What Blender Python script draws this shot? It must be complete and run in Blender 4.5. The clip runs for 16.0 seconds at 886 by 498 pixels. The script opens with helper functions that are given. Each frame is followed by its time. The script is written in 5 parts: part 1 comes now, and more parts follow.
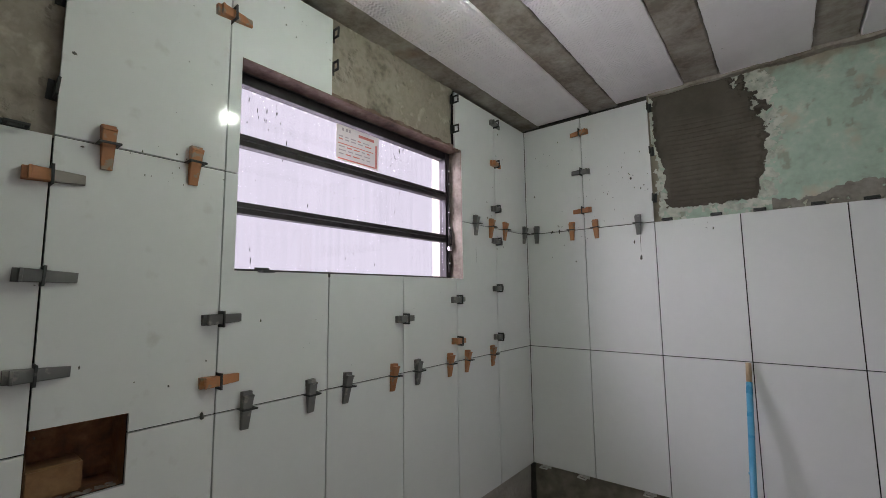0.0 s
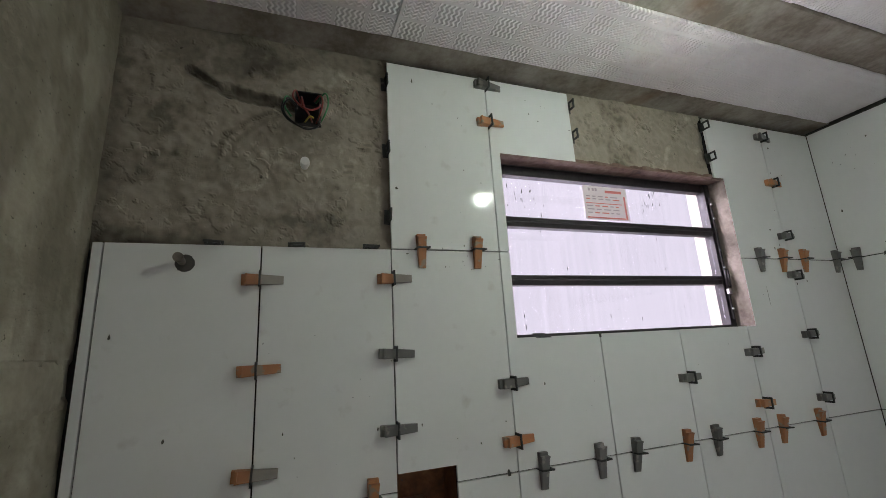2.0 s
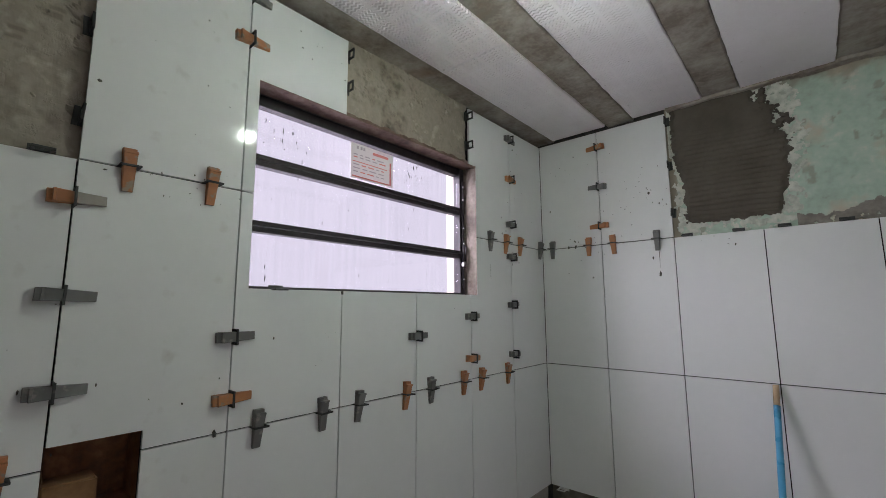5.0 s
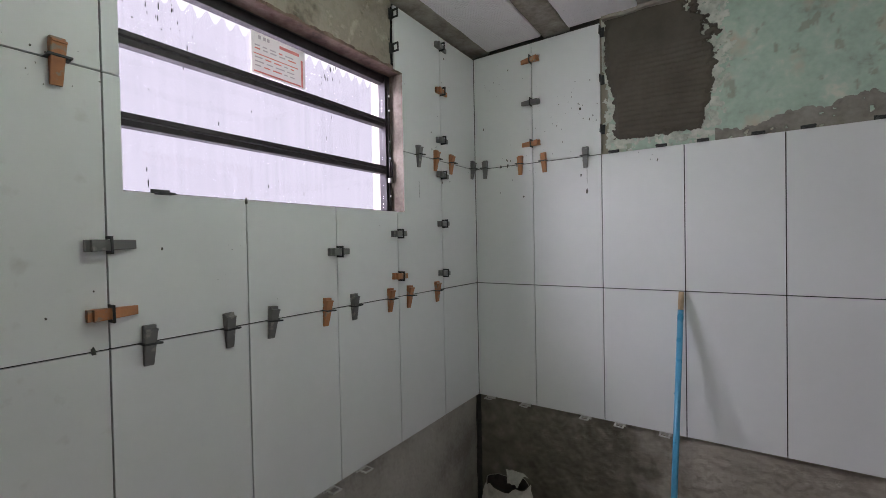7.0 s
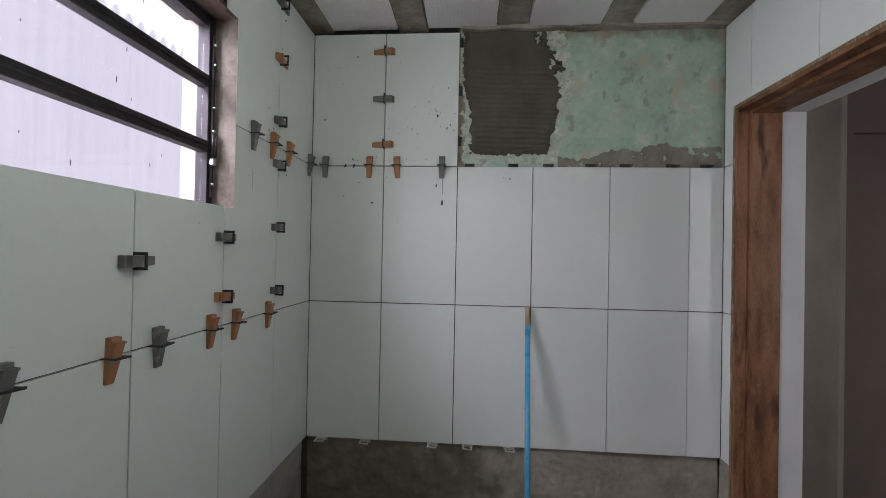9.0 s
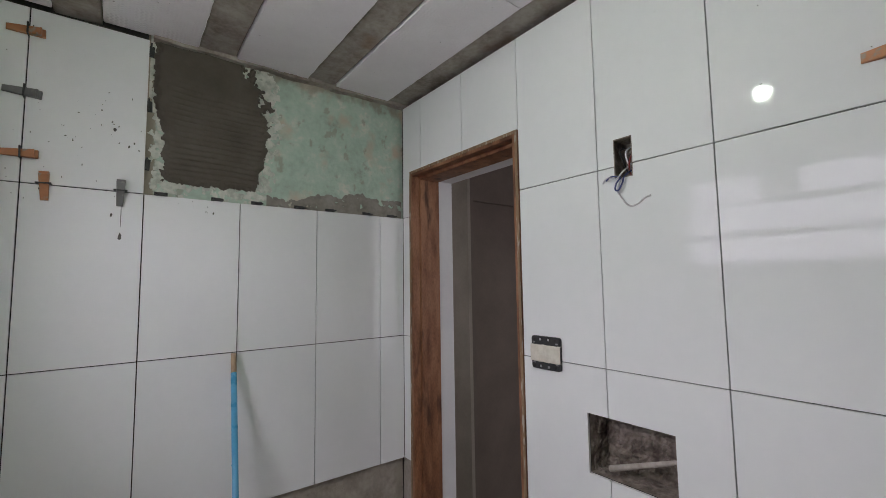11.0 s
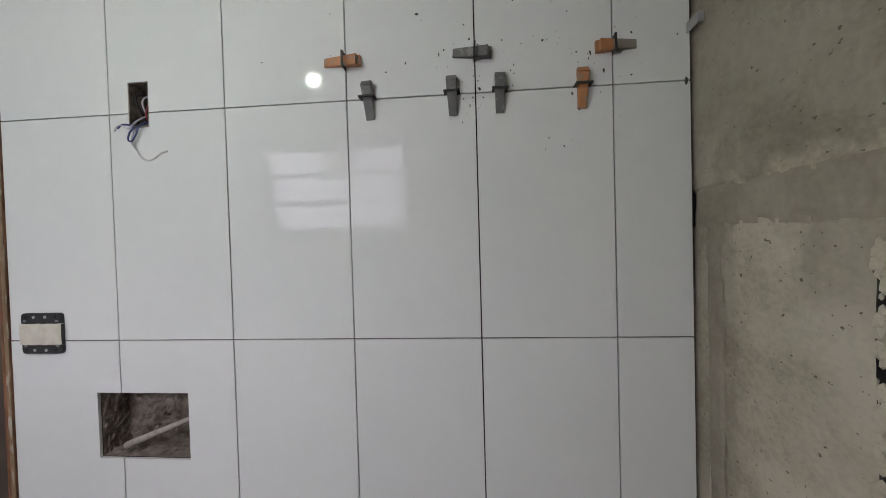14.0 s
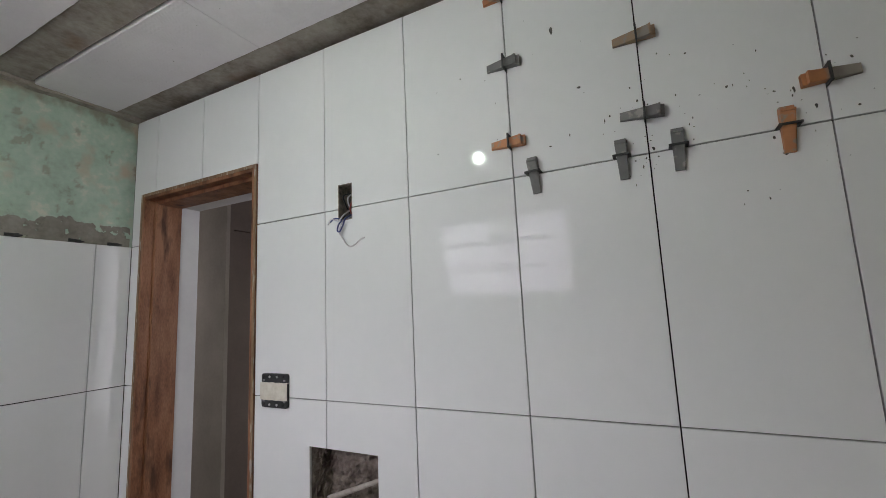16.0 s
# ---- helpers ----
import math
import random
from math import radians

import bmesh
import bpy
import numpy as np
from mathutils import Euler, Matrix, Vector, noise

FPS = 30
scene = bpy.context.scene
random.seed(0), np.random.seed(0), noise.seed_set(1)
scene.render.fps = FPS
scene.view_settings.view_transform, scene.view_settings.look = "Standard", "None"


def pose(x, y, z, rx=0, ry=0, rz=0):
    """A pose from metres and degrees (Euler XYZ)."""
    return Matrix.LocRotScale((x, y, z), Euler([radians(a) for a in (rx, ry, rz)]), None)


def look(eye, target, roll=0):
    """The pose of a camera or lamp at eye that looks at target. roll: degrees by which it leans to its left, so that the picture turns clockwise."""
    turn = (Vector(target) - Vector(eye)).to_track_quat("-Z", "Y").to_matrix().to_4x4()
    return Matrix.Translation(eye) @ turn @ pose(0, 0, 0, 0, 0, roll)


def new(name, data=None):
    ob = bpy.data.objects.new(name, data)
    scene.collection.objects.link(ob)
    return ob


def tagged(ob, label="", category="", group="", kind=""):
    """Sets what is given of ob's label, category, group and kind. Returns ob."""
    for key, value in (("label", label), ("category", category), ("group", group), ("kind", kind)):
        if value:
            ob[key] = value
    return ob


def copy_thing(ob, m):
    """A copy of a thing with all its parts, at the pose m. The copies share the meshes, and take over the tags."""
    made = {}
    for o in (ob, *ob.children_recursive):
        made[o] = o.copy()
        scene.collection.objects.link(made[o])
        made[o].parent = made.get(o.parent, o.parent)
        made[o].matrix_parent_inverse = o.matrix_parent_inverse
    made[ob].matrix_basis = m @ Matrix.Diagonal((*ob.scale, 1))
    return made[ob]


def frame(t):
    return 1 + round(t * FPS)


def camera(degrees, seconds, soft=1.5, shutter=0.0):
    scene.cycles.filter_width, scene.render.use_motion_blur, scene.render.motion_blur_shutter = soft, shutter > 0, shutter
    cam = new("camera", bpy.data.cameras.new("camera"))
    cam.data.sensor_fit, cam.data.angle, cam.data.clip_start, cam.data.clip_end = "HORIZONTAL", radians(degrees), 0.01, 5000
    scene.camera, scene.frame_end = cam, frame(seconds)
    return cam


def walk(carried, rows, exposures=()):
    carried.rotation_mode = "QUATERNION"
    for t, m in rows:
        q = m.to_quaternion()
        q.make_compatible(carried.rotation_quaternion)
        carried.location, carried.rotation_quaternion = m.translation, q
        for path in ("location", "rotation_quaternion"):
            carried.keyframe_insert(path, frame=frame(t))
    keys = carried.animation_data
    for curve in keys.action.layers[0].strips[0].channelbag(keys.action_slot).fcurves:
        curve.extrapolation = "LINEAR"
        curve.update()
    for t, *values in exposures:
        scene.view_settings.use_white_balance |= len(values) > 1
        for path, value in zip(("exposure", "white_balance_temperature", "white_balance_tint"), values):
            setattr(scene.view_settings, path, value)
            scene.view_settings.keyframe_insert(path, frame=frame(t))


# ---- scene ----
cam = camera(92.5, 16.0, soft=0.8)
PATH = [
    (0, (1.098, -2.109, 1.565), (-0.148, -0.559, 1.775), -0.6),
    (0.5, (1.101, -2.12, 1.577), (-0.153, -0.588, 1.859), -0.8),
    (1, (1.097, -2.145, 1.593), (-0.347, -0.803, 1.928), -1.9),
    (1.5, (1.102, -2.173, 1.598), (-0.569, -1.154, 2.009), -3.1),
    (2, (1.102, -2.218, 1.611), (-0.723, -1.542, 2.069), -3.3),
    (2.5, (1.105, -2.238, 1.617), (-0.753, -1.678, 2.098), -3.2),
    (3, (1.104, -2.228, 1.611), (-0.733, -1.61, 2.1), -2.2),
    (3.5, (1.109, -2.201, 1.608), (-0.635, -1.351, 2.095), -1.8),
    (4, (1.118, -2.154, 1.606), (-0.417, -0.964, 2.081), -1.1),
    (4.2, (1.115, -2.138, 1.606), (-0.324, -0.829, 2.074), -0.9),
    (6.3, (1.1, -2.074, 1.508), (-0.109, -0.481, 1.528), -1.6),
    (6.5, (1.097, -2.068, 1.503), (-0.075, -0.448, 1.512), -1.5),
    (7, (1.12, -1.988, 1.501), (0.004, -0.329, 1.47), -1.1),
    (7.5, (0.987, -1.937, 1.478), (0.121, -0.135, 1.426), -0.1),
    (8, (0.876, -1.895, 1.485), (0.186, -0.019, 1.422), 0.1),
    (8.2, (0.85, -1.866, 1.492), (0.24, 0.038, 1.434), 0.4),
    (10.5, (0.588, -1.829, 1.529), (1.497, -0.057, 1.711), -0.7),
    (11, (0.593, -1.87, 1.545), (1.8, -0.283, 1.705), -0.8),
    (11.5, (0.649, -1.931, 1.525), (2.145, -0.614, 1.685), -0.6),
    (12, (0.695, -1.985, 1.495), (2.398, -0.937, 1.549), -1.1),
    (12.5, (0.691, -2.02, 1.471), (2.534, -1.261, 1.307), -2.4),
    (13, (0.72, -2.084, 1.465), (2.637, -1.565, 1.226), -2.4),
    (13.5, (0.713, -2.112, 1.499), (2.683, -1.829, 1.308), -1.8),
    (14, (0.71, -2.115, 1.527), (2.701, -1.926, 1.485), -1.6),
    (14.5, (0.683, -2.113, 1.557), (2.669, -1.948, 1.724), -1.8),
    (15, (0.674, -2.111, 1.568), (2.654, -1.943, 1.799), -1.8),
    (15.5, (0.674, -2.106, 1.567), (2.604, -1.656, 1.833), -1.7),
    (16, (0.702, -2.095, 1.556), (2.474, -1.206, 1.826), -2.6),
]
walk(cam, [(t, look(eye, target, roll)) for t, eye, target, roll in PATH],
     exposures=[(0, 0.65, 6450, 11), (3, 0.72, 6450, 10), (4.2, 0.60, 6350, 11), (7, 0.72, 6300, 12), (8.2, 0.61, 6250, 9), (11, 0.72, 6450, 10), (13, 0.69, 6550, 9), (14.5, 0.80, 6450, 9), (16, 0.77, 6450, 9)])

# ---- world, lamps ----
world = bpy.data.worlds.new("world")
scene.world = world
world.use_nodes = True
wn = world.node_tree.nodes
sky = wn.new("ShaderNodeTexSky")
sky.sky_type, sky.sun_disc = "NISHITA", False
sky.sun_elevation, sky.sun_rotation = radians(50), radians(200)
world.node_tree.links.new(sky.outputs[0], wn["Background"].inputs[0])
wn["Background"].inputs[1].default_value = 0.05

BULB = (0.748, -1.30, 2.345)
BULB_GLOW, BULB_COLOUR = 206.0, (0.90, 1.0, 0.87)

window_lamp = bpy.data.lights.new("window_daylight", "AREA")
window_lamp.shape, window_lamp.size, window_lamp.size_y = "RECTANGLE", 1.7, 1.45
window_lamp.energy, window_lamp.color = 34.0, (0.945, 0.875, 1.0)
new("window_daylight", window_lamp).matrix_world = look((-0.56, -1.06, 2.26), (0.90, -0.78, 1.58))
sky_lamp = bpy.data.lights.new("window_skylight", "AREA")
sky_lamp.shape, sky_lamp.size, sky_lamp.size_y = "RECTANGLE", 1.7, 0.50
sky_lamp.energy, sky_lamp.color = 49.0, (0.945, 0.870, 1.0)
new("window_skylight", sky_lamp).matrix_world = look((-0.72, -1.06, 2.60), (0.90, -0.80, 1.30))
# Unseen fill added to brighten the grey wall corner in the hall.
hall_fill_light = bpy.data.lights.new("hall_daylight", "AREA")
hall_fill_light.shape, hall_fill_light.size, hall_fill_light.size_y = "RECTANGLE", 0.25, 1.4
hall_fill_light.energy, hall_fill_light.color = 3.0, (0.95, 0.93, 1.0)
new("hall_daylight", hall_fill_light).matrix_world = look((2.16, 1.5, 1.5), (2.3, 0.2, 1.3))
# Unseen fill added to brighten the door reveal, the frame and nearby tiles.
far_fill_light = bpy.data.lights.new("hall_window", "AREA")
far_fill_light.shape, far_fill_light.size, far_fill_light.size_y = "RECTANGLE", 0.6, 1.4
far_fill_light.energy, far_fill_light.color = 5.5, (0.95, 0.91, 1.0)
new("hall_window", far_fill_light).matrix_world = look((2.6, -2.15, 1.5), (2.1, 0.0, 1.3))


# ---- materials ----
def material(name, colours, scale=8.0, rough=(0.5, 0.6), bump=0.0, bump_scale=60.0, metal=0.0, fine=0.25, spots=None, stretch=(1, 1, 1), per_object=0.0, span=(0.32, 0.68)):
    """Noise of two scales between the colours; a fine relief; optional dark pits (scale, threshold, colour)."""
    m = bpy.data.materials.new(name)
    m.use_nodes = True
    nt = m.node_tree
    N, L = nt.nodes, nt.links
    b = N["Principled BSDF"]
    tc = N.new("ShaderNodeTexCoord")
    mp = N.new("ShaderNodeMapping")
    mp.inputs["Scale"].default_value = stretch
    geo = N.new("ShaderNodeNewGeometry")
    L.new(geo.outputs["Position"], mp.inputs[0])
    big = N.new("ShaderNodeTexNoise")
    big.inputs["Scale"].default_value, big.inputs["Detail"].default_value, big.inputs["Roughness"].default_value = scale, 6, 0.6
    small = N.new("ShaderNodeTexNoise")
    small.inputs["Scale"].default_value, small.inputs["Detail"].default_value = bump_scale, 5
    L.new(mp.outputs[0], big.inputs["Vector"])
    L.new(mp.outputs[0], small.inputs["Vector"])
    mix = N.new("ShaderNodeMath")
    mix.operation = "MULTIPLY_ADD"
    L.new(small.outputs["Fac"], mix.inputs[0])
    mix.inputs[1].default_value = fine
    sub = N.new("ShaderNodeMath")
    sub.operation = "ADD"
    L.new(big.outputs["Fac"], sub.inputs[0])
    sub.inputs[1].default_value = -fine / 2
    L.new(sub.outputs[0], mix.inputs[2])
    ramp = N.new("ShaderNodeValToRGB")
    lo_, hi_ = span
    while len(ramp.color_ramp.elements) < len(colours):
        ramp.color_ramp.elements.new(0.5)
    for i, c in enumerate(colours):
        e = ramp.color_ramp.elements[i]
        e.position = lo_ + (hi_ - lo_) * i / max(1, len(colours) - 1)
        e.color = (*c, 1)
    L.new(mix.outputs[0], ramp.inputs[0])
    out = ramp.outputs[0]
    if spots:
        sp = N.new("ShaderNodeTexNoise")
        sp.inputs["Scale"].default_value, sp.inputs["Detail"].default_value = spots[0], 4 if len(spots) > 3 else 2
        L.new(mp.outputs[0], sp.inputs["Vector"])
        mr = N.new("ShaderNodeMapRange")
        mr.inputs["From Min"].default_value, mr.inputs["From Max"].default_value = spots[1], spots[1] + (spots[3] if len(spots) > 3 else 0.04)
        L.new(sp.outputs["Fac"], mr.inputs["Value"])
        mc = N.new("ShaderNodeMix")
        mc.data_type = "RGBA"
        L.new(mr.outputs[0], mc.inputs["Factor"])
        L.new(out, mc.inputs["A"])
        mc.inputs["B"].default_value = (*spots[2], 1)
        out = mc.outputs["Result"]
    if per_object:
        oi = N.new("ShaderNodeObjectInfo")
        mr2 = N.new("ShaderNodeMapRange")
        mr2.inputs["To Min"].default_value, mr2.inputs["To Max"].default_value = 1 - per_object, 1 + per_object
        L.new(oi.outputs["Random"], mr2.inputs["Value"])
        hs = N.new("ShaderNodeHueSaturation")
        L.new(mr2.outputs[0], hs.inputs["Value"])
        L.new(out, hs.inputs["Color"])
        out = hs.outputs[0]
    L.new(out, b.inputs["Base Color"])
    rr = N.new("ShaderNodeMapRange")
    rr.inputs["From Min"].default_value, rr.inputs["From Max"].default_value = 0.3, 0.7
    rr.inputs["To Min"].default_value, rr.inputs["To Max"].default_value = rough
    L.new(small.outputs["Fac"], rr.inputs["Value"])
    L.new(rr.outputs[0], b.inputs["Roughness"])
    b.inputs["Metallic"].default_value = metal
    if bump:
        bp = N.new("ShaderNodeBump")
        bp.inputs["Strength"].default_value, bp.inputs["Distance"].default_value = 1.0, bump
        L.new(mix.outputs[0], bp.inputs["Height"])
        L.new(bp.outputs[0], b.inputs["Normal"])
    return m


def stained(m, colour, step=0.0016, step_scale=9.0):
    """Adds stains and painted shade from the mesh's own layer, and the crisp edges of coats of plaster laid over one
    another.
    """
    N, L = m.node_tree.nodes, m.node_tree.links
    b = N["Principled BSDF"]
    base, normal = b.inputs["Base Color"].links[0].from_socket, b.inputs["Normal"].links[0].from_socket
    at = N.new("ShaderNodeAttribute")
    at.attribute_name = "stain"
    mc = N.new("ShaderNodeMix")
    mc.data_type = "RGBA"
    L.new(at.outputs["Fac"], mc.inputs["Factor"])
    L.new(base, mc.inputs["A"])
    mc.inputs["B"].default_value = (*colour, 1)
    L.new(mc.outputs["Result"], b.inputs["Base Color"])
    geo = N.new("ShaderNodeNewGeometry")
    for sc, lo, h in ((step_scale, 0.53, step), (step_scale * 3.3, 0.62, -step)):
        n = N.new("ShaderNodeTexNoise")
        n.inputs["Scale"].default_value, n.inputs["Detail"].default_value, n.inputs["Roughness"].default_value = sc, 8, 0.62
        L.new(geo.outputs["Position"], n.inputs["Vector"])
        mr = N.new("ShaderNodeMapRange")
        mr.inputs["From Min"].default_value, mr.inputs["From Max"].default_value = lo, lo + 0.045
        L.new(n.outputs["Fac"], mr.inputs["Value"])
        bp = N.new("ShaderNodeBump")
        bp.inputs["Distance"].default_value, bp.invert = abs(h), h < 0
        L.new(mr.outputs[0], bp.inputs["Height"])
        L.new(normal, bp.inputs["Normal"])
        normal = bp.outputs[0]
    L.new(normal, b.inputs["Normal"])


TILE = material("white_glazed_tile", [(0.78, 0.80, 0.79), (0.83, 0.84, 0.83)], 1.3, (0.035, 0.06), 0.0, 25, per_object=0.012)
TILE_DUSTY = material("dusty_white_tile", [(0.76, 0.775, 0.755), (0.82, 0.83, 0.81)], 1.3, (0.06, 0.14), 0.0, 25, per_object=0.012, spots=(16, 0.64, (0.66, 0.655, 0.62), 0.16))
TILE_DUSTY.node_tree.nodes["Principled BSDF"].inputs["Specular IOR Level"].default_value = 0.22
TILE.node_tree.nodes["Principled BSDF"].inputs["Specular IOR Level"].default_value = 0.22
CONCRETE = material("grey_cement_plaster", [(0.155, 0.137, 0.105), (0.275, 0.243, 0.192), (0.36, 0.318, 0.256), (0.315, 0.28, 0.222), (0.47, 0.42, 0.345)], 5.0, (0.75, 0.95), 0.0036, 38, fine=0.33, span=(0.33, 0.67), spots=(46, 0.70, (0.09, 0.08, 0.062), 0.06))
stained(CONCRETE, (0.050, 0.042, 0.030), 0.0008)
LOW = material("smooth_cement_base", [(0.26, 0.24, 0.205), (0.40, 0.375, 0.33), (0.47, 0.445, 0.40)], 3.0, (0.75, 0.95), 0.003, 60, fine=0.25)
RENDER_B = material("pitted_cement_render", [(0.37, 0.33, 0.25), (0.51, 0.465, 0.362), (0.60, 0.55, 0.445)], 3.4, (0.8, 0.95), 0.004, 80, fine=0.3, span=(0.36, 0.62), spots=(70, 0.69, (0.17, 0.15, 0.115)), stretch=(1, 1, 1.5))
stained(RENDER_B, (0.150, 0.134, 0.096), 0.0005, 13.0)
BEAM = material("raw_concrete_joist", [(0.21, 0.178, 0.145), (0.33, 0.295, 0.25), (0.43, 0.395, 0.345)], 7.0, (0.8, 0.95), 0.003, 60, fine=0.4, spots=(3.6, 0.60, (0.22, 0.115, 0.058), 0.16))
JOINT = material("open_joint_mortar", [(0.010, 0.010, 0.009), (0.022, 0.021, 0.019)], 20, (0.9, 0.95), 0.002, 80)
CORE = material("dark_mortar_bed", [(0.05, 0.05, 0.045), (0.09, 0.085, 0.075)], 20, (0.9, 0.95), 0.002, 80)
FLOORM = material("dusty_concrete_floor", [(0.28, 0.265, 0.235), (0.41, 0.385, 0.35), (0.50, 0.475, 0.44)], 3.0, (0.75, 0.95), 0.003, 70, fine=0.4)
HALL = material("hall_plaster", [(0.36, 0.32, 0.265), (0.47, 0.42, 0.355)], 3.0, (0.8, 0.9), 0.001, 60)
HALL_WHITE = material("white_plaster", [(0.70, 0.70, 0.70), (0.78, 0.78, 0.77)], 5.0, (0.7, 0.85), 0.001, 60)
WOOD = material("brown_stained_wood", [(0.13, 0.05, 0.022), (0.26, 0.115, 0.055), (0.37, 0.185, 0.10)], 5.0, (0.4, 0.65), 0.0012, 90, fine=0.45, stretch=(3, 3, 0.7), spots=(7, 0.58, (0.085, 0.036, 0.018), 0.14))
WOOD_EDGE = material("raw_wood_edge", [(0.20, 0.13, 0.075), (0.32, 0.22, 0.13)], 14.0, (0.6, 0.85), 0.001, 90, stretch=(4, 4, 0.6), spots=(26, 0.56, (0.44, 0.40, 0.33), 0.08))
LINTEL = material("reddish_reveal", [(0.09, 0.055, 0.042), (0.18, 0.115, 0.088), (0.24, 0.18, 0.145)], 12.0, (0.8, 0.95), 0.003, 70, fine=0.4)
STEEL = material("dark_steel_paint", [(0.010, 0.008, 0.010), (0.024, 0.018, 0.022)], 25, (0.5, 0.7), 0.0003, 90)


# ---- building helpers ----
X_D, Y_B = 1.757, -2.635          # tile face of the door wall, plaster face of the bare wall
J0, J1, J2, TOP = 0.680, 1.282, 1.884, 2.470
GAP, THICK = 0.0036, 0.009


def on(wall, u, d, z):
    """Place on a wall: u along it, d metres into it (negative: towards the room), height z."""
    return {"W": Vector((-d, -u, z)), "F": Vector((u, d, z)), "D": Vector((X_D + d, -u, z)), "B": Vector((u, Y_B + 0.0135 * u - d, z))}[wall]


def part(name, bm, mat_, parent=None, label="", smooth=False):
    me = bpy.data.meshes.new(name)
    bmesh.ops.recalc_face_normals(bm, faces=bm.faces[:])
    for f in bm.faces:
        f.smooth = smooth
    bm.to_mesh(me)
    bm.free()
    if mat_:
        me.materials.append(mat_)
    ob = new(name, me)
    if parent:
        ob.parent = parent
    if label:
        tagged(ob, label)
    return ob


def empty(name, place=(0, 0, 0)):
    ob = new(name)
    ob.location = place
    ob.empty_display_size = 0.02
    return ob


def box_bm(a, b, bevel=0.0, bm=None):
    bm = bm or bmesh.new()
    c = [(p + q) / 2 for p, q in zip(a, b)]
    s = [abs(q - p) for p, q in zip(a, b)]
    r = bmesh.ops.create_cube(bm, size=1, matrix=Matrix.Translation(c) @ Matrix.Diagonal((*s, 1)))
    if bevel:
        es = list({e for v in r["verts"] for e in v.link_edges})
        bmesh.ops.bevel(bm, geom=es, offset=bevel, segments=2, affect="EDGES", profile=0.5)
    return bm


def cyl_bm(a, b, r1, r2=None, seg=16, bm=None):
    bm = bm or bmesh.new()
    a, b = Vector(a), Vector(b)
    q = (b - a).to_track_quat("Z", "Y").to_matrix().to_4x4()
    bmesh.ops.create_cone(bm, cap_ends=True, segments=seg, radius1=r1, radius2=r1 if r2 is None else r2, depth=(b - a).length,
                          matrix=Matrix.Translation((a + b) / 2) @ q)
    return bm


def slab_bm(wall, u0, u1, z0, z1, d0, d1, cuts=(), chamfer=0.0):
    """A slab on a wall between depths d0 and d1, with rectangular cut-outs (u0, u1, z0, z1) right through."""
    us = sorted({u0, u1, *[c for q in cuts for c in q[:2] if u0 < c < u1]})
    zs = sorted({z0, z1, *[c for q in cuts for c in q[2:] if z0 < c < z1]})
    bm = bmesh.new()
    cache = {}

    def vert(u, z, d):
        k = (round(u, 5), round(z, 5), d)
        if k not in cache:
            cache[k] = bm.verts.new(on(wall, u, d, z))
        return cache[k]

    def keep(i, j):
        if not (0 <= i < len(us) - 1 and 0 <= j < len(zs) - 1):
            return False
        cu, cz = (us[i] + us[i + 1]) / 2, (zs[j] + zs[j + 1]) / 2
        return not any(q[0] < cu < q[1] and q[2] < cz < q[3] for q in cuts)

    for i in range(len(us) - 1):
        for j in range(len(zs) - 1):
            if not keep(i, j):
                continue
            cs = [(us[i], zs[j]), (us[i + 1], zs[j]), (us[i + 1], zs[j + 1]), (us[i], zs[j + 1])]
            bm.faces.new([vert(u, z, d0) for u, z in cs])
            bm.faces.new([vert(u, z, d1) for u, z in reversed(cs)])
            for k, (di, dj) in enumerate(((0, -1), (1, 0), (0, 1), (-1, 0))):
                if not keep(i + di, j + dj):
                    p, q = cs[k], cs[(k + 1) % 4]
                    bm.faces.new([vert(*p, d0), vert(*p, d1), vert(*q, d1), vert(*q, d0)])
    return bm


def rough_bm(wall, u0, u1, z0, z1, d0, amp, step, carve=None, seed=0.0, holes=(), stain=None):
    """A plaster skin: a grid of vertices pushed in and out by noise; carve(u, z) deepens it."""
    bm = bmesh.new()
    layer = bm.verts.layers.float.new("stain") if stain else None
    nu, nz = max(2, round((u1 - u0) / step)), max(2, round((z1 - z0) / step))
    rows_ = []
    for j in range(nz + 1):
        row = []
        for i in range(nu + 1):
            u, z = u0 + (u1 - u0) * i / nu, z0 + (z1 - z0) * j / nz
            p = Vector((u + seed, z, seed * 1.7))
            d = d0 + amp * (noise.fractal(p * 5, 0.9, 2.0, 5) + 0.45 * noise.noise(p * 45) + 0.5 * max(0.0, noise.noise(p * 19 + Vector((3, 0, 0))) - 0.25))
            if carve:
                d += carve(u, z)
            row.append(bm.verts.new(on(wall, u, d, z)))
            if stain:
                row[-1][layer] = stain(u, z)
        rows_.append(row)
    for j in range(nz):
        for i in range(nu):
            uc, zc = u0 + (u1 - u0) * (i + 0.5) / nu, z0 + (z1 - z0) * (j + 0.5) / nz
            if any(h[0] < uc < h[1] and h[2] < zc < h[3] for h in holes):
                continue
            bm.faces.new((rows_[j][i], rows_[j][i + 1], rows_[j + 1][i + 1], rows_[j + 1][i]))
    return bm


# ---- the room's shell ----
WIN = (0.603, 1.598, 1.630, 2.208)
NICHE_W = (1.805, 1.960, 1.178, 1.322)
DOOR = (0.066, 0.811, -0.01, 2.116)
BOX_D = (1.190, 1.248, 1.846, 1.966)
NICHE_D = (1.064, 1.326, 0.961, 1.140)
HOLE_B = (1.13, 1.305, 0.98, 1.500)
BOX_W = (2.147, 2.215, 2.237, 2.335)

